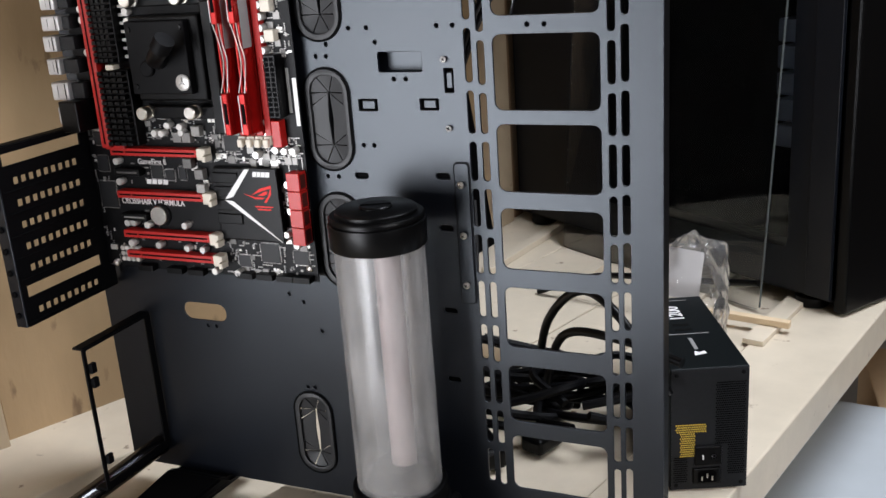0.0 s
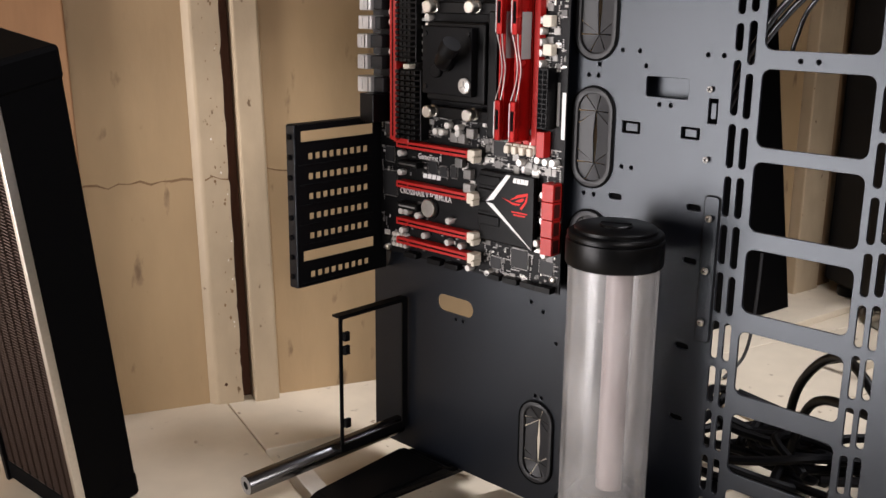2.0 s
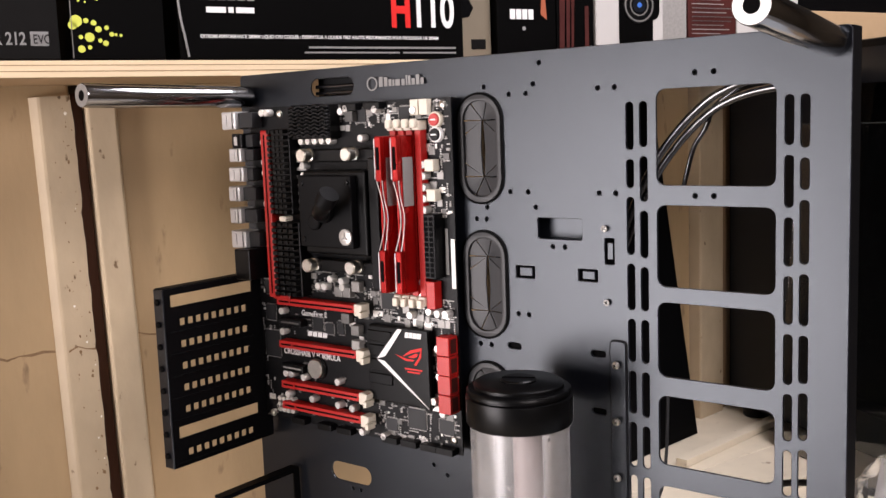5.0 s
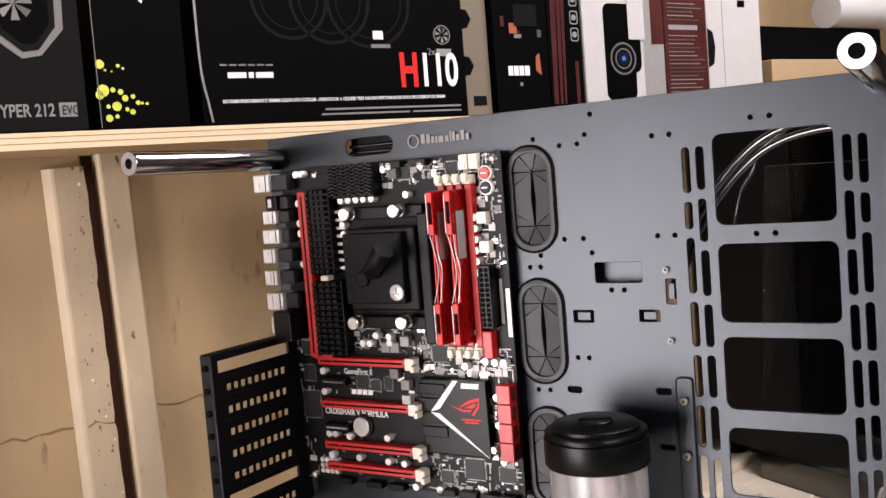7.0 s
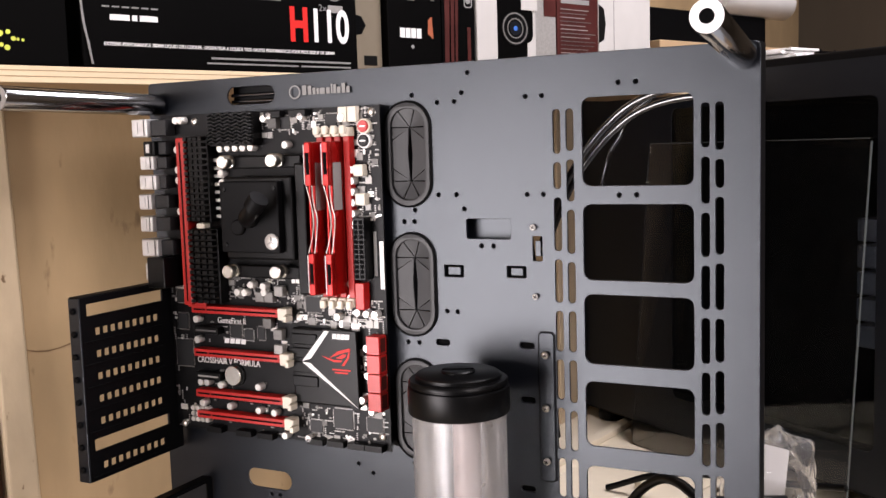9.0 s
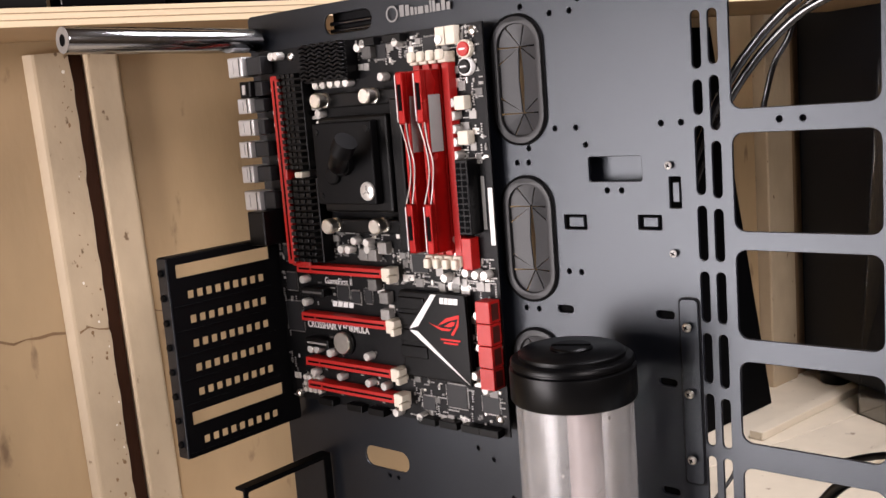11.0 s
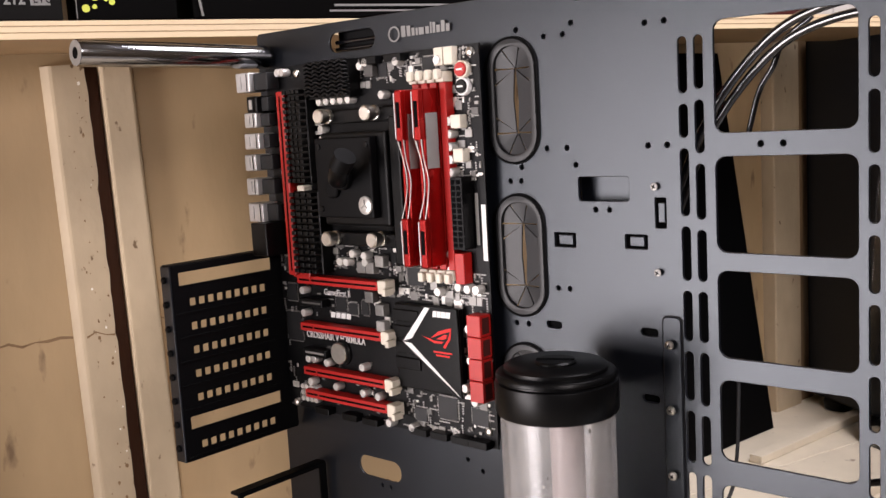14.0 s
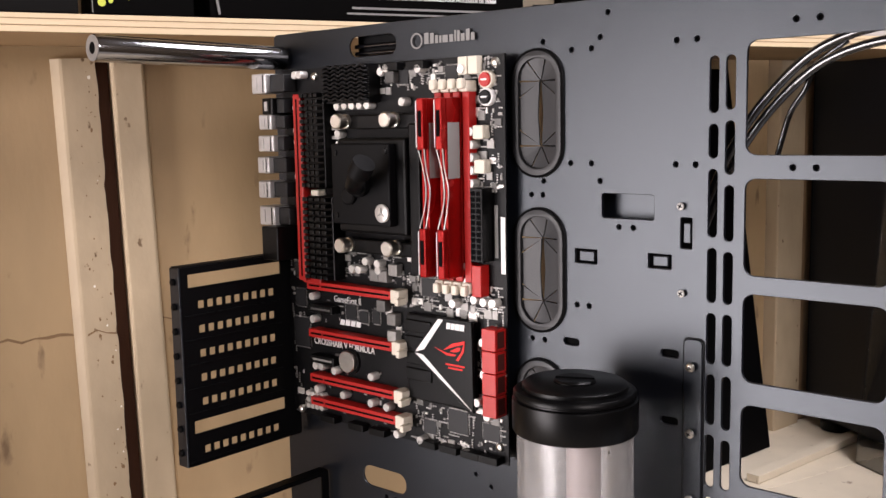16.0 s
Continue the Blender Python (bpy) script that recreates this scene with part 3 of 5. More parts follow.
    screw = mesh_of("screw", lathe([(0.0001, -0.0022), (0.0016, -0.0021), (0.0029, -0.0012), (0.0032, 0)], (0, 0, 0), "y", 14), NICKEL, True)
    bright = mesh_of("screw", lathe([(0.0001, -0.0010), (0.0018, -0.0009), (0.0024, -0.0006), (0.0026, 0)], (0, 0, 0), "y", 16), SILVER, True)
    cross = mesh_of("cross_slot", box(0.0004, -0.0004, -0.0024, -0.0021, -0.0016, 0.0016, bm=box(-0.0016, 0.0016, -0.0024, -0.0021, -0.0004, 0.0004)), MATTE)
    for x, y, z in ((0.1455, -0.0048, 0.3945), (0.1455, -0.0048, 0.350), (0.1455, -0.0048, 0.305), (0.136, -0.0024, 0.499), (0.137, -0.0024, 0.442)):
        s = shared("screw", screw if y < -0.004 else bright, c, pose(x, y, z))
        k = new("cross_slot", cross)
        k.parent, k.matrix_basis = s, pose(0, 0 if y < -0.004 else 0.001, 0, 0, 30, 0)
    # rods at the corners
    rod = lambda x, z, L: lathe([(0.0025, -L + 0.002), (0.0026, -L), (0.0098, -L), (0.0104, -L + 0.0008), (0.0104, -0.002), (0.0085, 0.0)], (x, 0, z), "y", 36)
    for x, z, L, splay, rise in ((-0.252, 0.615, 0.178, 3, 0.7), (0.302, 0.626, 0.166, -3, 3.6), (-0.222, 0.094, 0.20, 6, -3.5)):
        m = Matrix.Translation((x, -0.0023, z)) @ pose(0, 0, 0, -rise, 0, -splay)
        r = part("standoff_rod", rod(0, 0, L), CHROME if z > 0.3 else DARKCHROME, c, "polished steel standoff rod", smooth=True, m=m)
        # the right end is near-white to carry its bright reflection; the others are dull
        part("rod_end", sheet(disc(0, 0, 0.0099, 32), [disc(0, 0, 0.0046, 20)], 0.0004, m @ Matrix.Translation((0, -L - 0.0006, 0)) @ STAND), MACHINED if x > 0 else TIN, r, "machined rod end")
        part("rod_bore", lathe([(0.0046, -L - 0.0005), (0.0046, -L - 0.0001)], (0, 0, 0), "y", 20), MATTE, r, m=m)
    # feet: long arms under the panel
    for x0, x1, xa in ((-0.198, -0.142, -0.172), (0.255, 0.305, 0.285)):
        f = bmesh.new()
        prof = [(0.05, 0.0), (0.05, 0.012), (-0.004, 0.0125), (-0.02, 0.021), (-0.10, 0.019), (-0.150, 0.0175), (-0.164, 0.0150), (-0.172, 0.009), (-0.174, 0.0)] if x0 < 0 else [(0.06, 0.0), (0.06, 0.012), (0.0, 0.012), (-0.02, 0.010), (-0.025, 0)]
        def xs(y):
            t = min(1, max(0, -y / 0.17))
            e = 0.014 * max(0.0, (-y - 0.150) / 0.024) ** 2
            return (xa - 0.035 + t ** 0.7 * (x0 - xa + 0.035) + e, xa + 0.036 + t ** 0.7 * (x1 - xa - 0.036) - e) if x0 < 0 else (x0, x1)
        va = [f.verts.new((xs(y)[0], y, BENCH + z + 0.0005)) for y, z in prof]
        vb = [f.verts.new((xs(y)[1], y, BENCH + z + 0.0005)) for y, z in prof]
        f.faces.new(va), f.faces.new(vb)
        for i in range(len(prof)):
            f.faces.new((va[i], va[(i + 1) % len(prof)], vb[(i + 1) % len(prof)], vb[i]))
        bmesh.ops.recalc_face_normals(f, faces=f.faces)
        bmesh.ops.bevel(f, geom=list(f.edges), offset=0.003, segments=2, affect="EDGES")
        part("foot", f, BLACK, c, "black painted steel foot")
    # slot bracket: eight slots, two of them open
    z_top, pitch = 0.443, 0.0205
    holes, vents = [], []
    for k in range(8):
        zc = z_top - 0.0115 - pitch * k
        if k in (0, 6):
            holes.append(rounded(-0.119, -0.022, zc - 0.0055, zc + 0.0055, 0.0005, 1))
        else:
            holes += [rounded(-0.110 + 0.0092 * j, -0.110 + 0.0092 * j + 0.0064, zc - 0.0033, zc + 0.0033, 0.0008, 2) for j in range(9)]
    br = part("slot_bracket", sheet(rounded(-0.126, -0.004, 0.276, z_top, 0.0015, 2), holes, 0.0016, Matrix.Translation((-0.243, 0, 0)) @ SIDE), BLACK, c, "black expansion slot bracket with vented covers")
    part("bracket_rim", box(-0.256, -0.243, -0.1275, -0.1260, 0.276, z_top, 0.0005), POWDER, br, "blue-grey front rim")
    part("bracket_rim", box(-0.256, -0.2446, -0.1260, -0.004, z_top - 0.001, z_top + 0.0008, 0.0004), BLACK, br)
    part("bracket_rim", box(-0.256, -0.2446, -0.1260, -0.004, 0.2755, 0.277, 0.0004), BLACK, br)
    for k in range(8):
        zc = z_top - 0.0115 - pitch * k
        if k not in (0, 6):
            part("cover_rib", box(-0.2428, -0.2418, -0.124, -0.024, zc - 0.0088, zc - 0.0076, 0.0003), BLACK, br)
        part("thumb_screw", lathe([(0.002, -0.0028), (0.003, -0.0018), (0.003, 0)], (-0.25, -0.1276, zc), "y", 12), BLACK, br, smooth=True)
    # the lower wire-like frame for the power supply
    fr = part("cage_frame", sheet(rounded(-0.100, -0.002, 0.094, 0.247, 0.003, 3), [rounded(-0.096, -0.010, 0.102, 0.243, 0.002, 3)], 0.002, Matrix.Translation((-0.211, 0, 0)) @ SIDE), BLACK, c, "thin black steel support frame")
    part("cage_lip", box(-0.223, -0.2115, -0.100, -0.002, 0.2445, 0.247, 0.0004), BLACK, fr)
    part("cage_lip", box(-0.226, -0.2115, -0.100, -0.002, 0.094, 0.097, 0.0004), BLACK, fr)
    for z in (0.225, 0.21, 0.128):
        part("cage_tab", box(-0.2105, -0.206, -0.097, -0.090, z - 0.005, z + 0.005, 0.0008), BLACK, fr)
    h = part("handle_channel", box(-0.174, -0.111, 0.014, 0.030, 0.604, 0.633, 0.002), BLACK, c, "black channel behind the handle slot")
    for z in (0.6145, 0.6205):
        part("channel_rod", lathe([(0.0018, -0.172), (0.0018, -0.113)], (0, 0.0105, z), "x", 10), CABLE, h, smooth=True)
    # plain mark in place of the maker's print
    part("print_mark", sheet(disc(-0.0915, 0.6195, 0.0062, 24), [disc(-0.0915, 0.6195, 0.0049, 24)], 0.0003, Matrix.Translation((0, -0.0024, 0)) @ STAND), GREYINK, c, "pale grey printed ring")
    x = -0.083
    for w, h in ((0.0052, 0.0085), (0.0045, 0.008), (0.0036, 0.006), (0.0026, 0.0055), (0.0062, 0.0055), (0.0042, 0.0055), (0.002, 0.0085), (0.003, 0.008), (0.0042, 0.0055), (0.0042, 0.0085), (0.0038, 0.0055)):
        part("print_bar", box(x, x + w * 0.86, -0.0027, -0.0024, 0.6165, 0.6165 + h), GREYINK, c)
        x += w + 0.0007
    return c


def membrane(x, z, a, h):
    """Rubber flaps round a slit with a star at each end, each a mesh of its own."""
    out = []
    rim3 = [Vector((p, 0.0006, q)) for p, q in rounded(x - a, x + a, z - h, z + h, a - 0.0002, 8)]
    cs = (Vector((x, 0.0045, z + h - a)), Vector((x, 0.0045, z - h + a)))
    half = len(rim3) // 2

    def flap(pts, gap=0.0008):
        bm = bmesh.new()
        mid = sum(pts, Vector()) / len(pts)
        q = [mid + (p - mid) * (1 - gap / max(0.006, (p - mid).length)) for p in pts]
        lo = [bm.verts.new(p) for p in q]
        hi = [bm.verts.new(p + Vector((0, 0.0015, 0))) for p in q]
        bm.faces.new(lo)
        bm.faces.new(hi[::-1])
        for i in range(len(q)):
            bm.faces.new((lo[i], hi[i], hi[(i + 1) % len(q)], lo[(i + 1) % len(q)]))
        bmesh.ops.recalc_face_normals(bm, faces=bm.faces)
        out.append(bm)

    for s, c in ((0, cs[0]), (half, cs[1])):
        arc = rim3[s:s + half]
        for i in range(0, len(arc) - 1, 6):
            flap(arc[i:i + 7] + [c])
    low, high = cs[0].z - 0.65 * a, cs[1].z + 0.65 * a
    for sx in (-1, 1):
        flap([Vector((x + sx * a, 0.0006, cs[0].z)), Vector((x + sx * a, 0.0006, low)), cs[0]])
        flap([Vector((x + sx * a, 0.0006, cs[1].z)), Vector((x + sx * a, 0.0006, high)), cs[1]])
        flap([Vector((x + sx * a, 0.0006, low)), cs[0] + Vector((sx * 0.0008, -0.001, 0)), (cs[0] + cs[1]) / 2 + Vector((sx * 0.0016, -0.001, 0)), cs[1] + Vector((sx * 0.0008, -0.001, 0)), Vector((x + sx * a, 0.0006, high))])
    return out


build_case()


# ---- the motherboard ----
YB = -0.012  # front face of the circuit board


def front(bm, y):
    bm.transform(Matrix.Translation((0, y, 0)))
    return bm


def flat(x0, x1, z0, z1, y, depth=0.0003):
    return box(x0, x1, y - depth, y, z0, z1)


def poly(points, y, depth=0.0004, dx=0.0):
    return sheet([(a + dx, b) for a, b in points], [], depth, Matrix.Translation((0, y - depth, 0)) @ STAND)


def build_motherboard():
    b = thing("motherboard", (-0.12, YB, 0.30), "black circuit board with red slots, screwed to the case", "motherboard")
    part("circuit_board", box(-0.242, 0.002, YB, YB + 0.0016, 0.299, 0.604, 0.0002), PCB, b)
    rnd = random.Random(4)
    # expansion slots, each with its latch
    for z, x1, red in ((0.4195, -0.106, True), (0.3775, -0.106, True), (0.3378, -0.105, True), (0.3170, -0.104, True)):
        s = part("expansion_slot", box(-0.207, x1, YB - 0.0112, YB, z - 0.0036, z + 0.0036, 0.0006), RED, b, "red expansion slot")
        part("slot_groove", box(-0.204, x1 - 0.003, YB - 0.0115, YB - 0.0112, z - 0.0008, z + 0.0008), MATTE, s)
        part("slot_key", box(-0.190, -0.1885, YB - 0.0117, YB - 0.0113, z - 0.003, z + 0.003), RED, s)
        l = box(x1, x1 + 0.0085, YB - 0.0125, YB, z - 0.0058, z + 0.0052, 0.001)
        box(x1 + 0.0085, x1 + 0.0125, YB - 0.0165, YB - 0.006, z - 0.0066, z - 0.001, 0.0008, l)
        box(x1 + 0.0085, x1 + 0.0125, YB - 0.0155, YB - 0.006, z + 0.0006, z + 0.0056, 0.0008, l)
        part("slot_latch", l, IVORY, s, "ivory retaining latch")
    for z in (0.399, 0.3545):
        s = part("short_slot", box(-0.207, -0.178, YB - 0.010, YB, z - 0.0035, z + 0.0035, 0.0006), PLASTIC, b, "short black expansion slot")
        part("slot_groove", box(-0.204, -0.180, YB - 0.0103, YB - 0.010, z - 0.0008, z + 0.0008), GREYCHIP, s)
    # memory slots with white latches
    for i, x in enumerate((-0.0545, -0.0455, -0.0365, -0.0275)):
        s = part("memory_slot", box(x - 0.0032, x + 0.0032, YB - 0.009, YB, 0.437, 0.578, 0.0006), RED, b, "red memory slot")
        for z, sg in ((0.578, 1), (0.437, -1)):
            l = box(x - 0.0038, x + 0.0038, YB - 0.012, YB, min(z, z + sg * 0.008), max(z, z + sg * 0.008), 0.001)
            box(x - 0.0026, x + 0.0026, YB - 0.016, YB - 0.0115, min(z + sg * 0.002, z + sg * 0.0095), max(z + sg * 0.002, z + sg * 0.0095), 0.001, l)
            part("memory_latch", l, IVORY, s, "ivory latch")
    # power stage heatsinks on the rear side, with the red rail
    part("red_rail", box(-0.2105, -0.2005, YB - 0.017, YB, 0.424, 0.582, 0.0012), RED, b, "red plastic heatsink rail")
    part("red_rail", box(-0.2105, -0.188, YB - 0.012, YB, 0.4215, 0.428, 0.001), RED, b)
    part("rail_groove", box(-0.2062, -0.2049, YB - 0.0175, YB - 0.017, 0.428, 0.578), MATTE, b)
    for z0, z1, xr in ((0.5035, 0.583, -0.176), (0.426, 0.497, -0.169)):
        h = part("heatsink", box(-0.2002, xr, YB - 0.013, YB, z0, z1, 0.0008), PLASTIC, b, "black finned heatsink")
        n = int((z1 - z0) / 0.0052)
        for k in range(n):
            z = z0 + (k + 0.2) * (z1 - z0) / n
            for j in range(4):
                w = (xr + 0.1995) / 4
                x = -0.1995 + j * w
                part("fin", box(x, x + w * 0.72, YB - 0.0195, YB - 0.012, z, z + 0.0034, 0.0004), PLASTIC, h)
    for k in range(8):
        part("pin", box(-0.178, -0.1655, YB - 0.005, YB - 0.002, 0.5065 + 0.0075 * k, 0.5095 + 0.0075 * k, 0.0004), SILVER, b)
    part("rail_clip", box(-0.188, -0.179, YB - 0.020, YB - 0.010, 0.4975, 0.5025, 0.0012), IVORY, b)
    # top heatsink with zig-zag fins
    h = part("heatsink", box(-0.173, -0.123, YB - 0.013, YB, 0.573, 0.6035, 0.0008), PLASTIC, b, "black heatsink with zig-zag fins")
    for k in range(9):
        for j in range(5):
            x, z = -0.1715 + 0.0098 * j, 0.5745 + 0.0032 * k
            q = bmesh.new()
            pts = [(x, z), (x + 0.0046, z + 0.0022), (x + 0.0092, z), (x + 0.0092, z + 0.0013), (x + 0.0046, z + 0.0035), (x, z + 0.0013)]
            part("fin", sheet(pts, [], 0.007, Matrix.Translation((0, YB - 0.018, 0)) @ STAND), PLASTIC, h)
    # chipset heatsink with the printed arrow
    c = part("chipset_heatsink", box(-0.095, -0.026, YB - 0.006, YB, 0.337, 0.4065, 0.0015), PLASTIC, b, "black stepped chipset heatsink with a white arrow")
    for z in (0.353, 0.366, 0.379, 0.392):
        part("heatsink_step", box(-0.0955, -0.068, YB - 0.0075, YB - 0.0058, z, z + 0.0098, 0.0008), PLASTIC, c)
    part("cover_plate", sheet([(-0.0595, 0.4072), (-0.0255, 0.4066), (-0.0245, 0.3375), (-0.0295, 0.3378), (-0.0835, 0.377)], [], 0.003, Matrix.Translation((0, YB - 0.0095, 0)) @ STAND, 0.0005), PLASTIC, c)
    yc = YB - 0.0096
    part("white_arrow", poly([(-0.0625, 0.4062), (-0.0575, 0.4061), (-0.078, 0.3802), (-0.0875, 0.3772)], yc, dx=0.005), WHITEINK, c, "white printed arrow")
    part("white_arrow", poly([(-0.0875, 0.3765), (-0.079, 0.376), (-0.0312, 0.3395), (-0.0302, 0.3385)], yc, dx=0.005), WHITEINK, c)
    for x, w in ((-0.0545, 0.0038), (-0.0500, 0.0036), (-0.0458, 0.0042), (-0.0411, 0.0042)):
        part("print_bar", poly([(x, 0.3995), (x + w, 0.3995), (x + w + 0.0008, 0.4042), (x + 0.0008, 0.4042)], yc, dx=0.005), WHITEINK, c)
    # the red swept mark, as plain shapes
    for pts in ([(-0.0665, 0.3835), (-0.054, 0.3788), (-0.0465, 0.379), (-0.0445, 0.3805), (-0.054, 0.3806)], [(-0.058, 0.3822), (-0.049, 0.3885), (-0.0365, 0.392), (-0.0375, 0.3892), (-0.046, 0.3868)],
                [(-0.0375, 0.3885), (-0.0362, 0.392), (-0.0372, 0.3835), (-0.043, 0.3755), (-0.0452, 0.3762), (-0.0398, 0.3828)],
                [(-0.0515, 0.3822), (-0.0435, 0.3862), (-0.0405, 0.3862), (-0.0418, 0.3835), (-0.0455, 0.3822)]):
        part("red_mark", poly(pts, yc, dx=0.005), REDINK, c, "red printed mark")
    for z, w in ((0.3712, 0.019), (0.3686, 0.014)):
        part("print_bar", flat(-0.0505 + (0.019 - w) / 2, -0.0505 + (0.019 + w) / 2, z, z + 0.0012, yc), REDINK, c)
    # drive sockets at the edge
    for k in range(4):
        z = 0.338 + 0.0168 * k
        s = part("drive_socket", box(-0.0125, 0.0005, YB - 0.013, YB, z, z + 0.0162, 0.0005), RED, b, "red drive socket")
        part("socket_mouth", box(-0.0015, 0.0008, YB - 0.0105, YB - 0.0025, z + 0.002, z + 0.0142), BOXRED, s)
    part("usb_header", box(-0.0235, -0.0145, YB - 0.010, YB, 0.427, 0.4505, 0.0006), RED, b, "red pin header")
    p = part("power_socket", box(-0.0215, -0.0100, YB - 0.013, YB, 0.4535, 0.508, 0.0006), PLASTIC, b, "black power socket")
    for k in range(12):
        for j in range(2):
            part("pin_hole", box(-0.0205 + 0.0052 * j, -0.0168 + 0.0052 * j, YB - 0.0134, YB - 0.013, 0.4552 + 0.0043 * k, 0.4585 + 0.0043 * k), MATTE, p)
    part("socket_label", flat(-0.0085, -0.0055, 0.456, 0.495, YB - 0.0002), GREYINK, b)
    part("white_label", flat(-0.0028, 0.0012, 0.4445, 0.4865, YB - 0.0002), WHITEINK, b, "white paper label")
    # top right corner: buttons and display
    part("corner_screw", lathe([(0.0012, -0.003), (0.003, -0.002), (0.0036, 0)], (-0.006, YB, 0.5985), "y", 16), NICKEL, b, smooth=True)
    for z, m, lab in ((0.5862, RED, "red round start button"), (0.5738, PLASTIC, "black round reset button")):
        k = part("push_button", lathe([(0.0001, -0.0062), (0.0046, -0.0062), (0.0052, -0.0056), (0.0052, 0)], (-0.0125, YB, z), "y", 24), m, b, lab, smooth=True)
        part("button_ring", lathe([(0.0062, -0.0045), (0.0066, -0.004), (0.0066, 0)], (-0.0125, YB, z), "y", 24), IVORY if m is RED else WHITEINK, k, smooth=True)
        part("print_bar", box(-0.0152, -0.0098, YB - 0.0066, YB - 0.0062, z - 0.0006, z + 0.0006), WHITEINK, k)
    for x in (-0.036, -0.0265):
        part("code_display", box(x, x + 0.0085, YB - 0.007, YB, 0.5905, 0.6035, 0.0005), IVORY, b, "white code display")
    # rear ports
    for z0, z1, x0, x1, m, lab in ((0.583, 0.602, -0.270, -0.225, PORT, "tinned keyboard port"), (0.565, 0.581, -0.257, -0.226, PLASTIC, ""), (0.552, 0.567, -0.262, -0.226, PORT, ""), (0.533, 0.549, -0.264, -0.228, PORT, ""),
                                   (0.514, 0.5305, -0.266, -0.226, PORT, ""), (0.4925, 0.5095, -0.266, -0.226, PORT, ""), (0.4685, 0.4875, -0.266, -0.224, PORT, ""), (0.445, 0.464, -0.263, -0.224, PORT, "")):
        x0, x1 = x0 + 0.008, x1 + 0.005
        wide = 0.014 + 0.009 * ((z0 * 977) % 1)
        s = part("rear_port", box(x0, x0 + wide, YB - 0.0185, YB - 0.0005, z0 + 0.001, z1 - 0.001, 0.0012), m, b, "tinned steel rear port")
        part("port_shell", box(x0 + 0.004, x0 + 0.008, YB - 0.0192, YB - 0.0186, z0 + 0.004, z1 - 0.004), PORT, s)
        part("port_seam", box(x0 + wide - 0.004, x0 + wide - 0.0034, YB - 0.0190, YB - 0.0184, z0 + 0.002, z1 - 0.002), MATTE, s)
        part("port_base", box(x0 + wide + 0.0002, x1 - 0.004, YB - 0.014, YB - 0.0005, z0 + 0.002, z1 - 0.002, 0.0008), CHIP, s)
    part("audio_block", box(-0.242, -0.221, YB - 0.030, YB, 0.441, 0.470, 0.001), PLASTIC, b, "black audio block")
    # coin cell
    part("coin_cell", lathe([(0.0001, -0.0062), (0.0088, -0.0062), (0.0094, -0.0056), (0.0094, -0.002), (0.008, 0)], (-0.166, YB, 0.356), "y", 32), NICKEL, b, "steel coin cell", smooth=True)
    part("cell_holder", lathe([(0.0112, -0.0022), (0.0115, 0)], (-0.166, YB, 0.356), "y", 32), PLASTIC, b)
    # lettering
    tm = Matrix.Translation((0, YB - 0.0003, 0))
    part("lettering", letters("CROSSHAIR V FORMULA", 0.0082, tm @ pose(-0.212, 0, 0.3655, 90), stretch=0.83, bold=0.0001), WHITEINK, b, "white printed lettering")
    part("lettering", letters("GameFirst II", 0.0078, tm @ pose(-0.185, 0, 0.4055, 90), stretch=0.86), WHITEINK, b)
    for x in (-0.178, -0.1715, -0.165, -0.1585):
        part("print_bar", poly([(x, 0.3862), (x + 0.0052, 0.3862), (x + 0.0062, 0.3908), (x + 0.001, 0.3908)], YB - 0.0001), WHITEINK, b)
    # capacitors
    cap = mesh_of("capacitor", lathe([(0.0001, -0.0085), (0.0030, -0.0085), (0.0034, -0.0080), (0.0034, -0.0005), (0.0031, 0)], (0, 0, 0), "y", 16), SILVER, True)
    small = mesh_of("capacitor", lathe([(0.0001, -0.006), (0.0022, -0.006), (0.0025, -0.0055), (0.0025, 0)], (0, 0, 0), "y", 12), SILVER, True)
    rows = [(-0.170 + 0.0088 * k, 0.5705) for k in range(5)] + [(-0.0285, 0.5485 - 0.0095 * k) for k in range(6)] + [(-0.113 + 0.0085 * k, 0.5985 - 0.0005 * k) for k in (0, 4, 9)]
    rows += [(-0.209, 0.4085), (-0.209, 0.3885), (-0.2075, 0.3472), (-0.2065, 0.3265), (-0.2, 0.3475), (-0.1735, 0.3262), (-0.140, 0.325), (-0.122, 0.3245), (-0.139, 0.3475), (-0.1835, 0.346),
             (-0.111, 0.304), (-0.085, 0.304), (-0.142, 0.444), (-0.150, 0.4365), (-0.158, 0.4365), (-0.128, 0.443), (-0.1275, 0.4375), (-0.0335, 0.4485), (-0.0335, 0.4365), (-0.0275, 0.4235), (-0.0185, 0.4225),
             (-0.010, 0.4225), (-0.0485, 0.4185), (-0.0195, 0.392), (-0.019, 0.3675), (-0.0165, 0.3355), (-0.026, 0.345), (-0.170, 0.548), (-0.1695, 0.539), (-0.119, 0.596), (-0.0965, 0.572)]
    rows += [(-0.221 + 0.0058 * j, 0.309 + 0.0055 * i) for i in range(3) for j in range(4)]
    rows += [(-0.2215 + dx, z) for z in (0.598, 0.5705, 0.5515, 0.5415, 0.512) for dx in (0.0, 0.0062)][:9]
    for x, z in rows:
        shared("capacitor", small if z < 0.325 and x < -0.2 else cap, b, pose(x + 0.004, YB, z + 0.0005))
    chokes = mesh_of("choke", box(-0.0048, 0.0048, -0.0075, 0, -0.0048, 0.0048, 0.0008), GREYCHIP)
    pale = mesh_of("power_header", box(-0.0048, 0.0048, -0.0085, 0, -0.005, 0.005, 0.0008), IVORY)
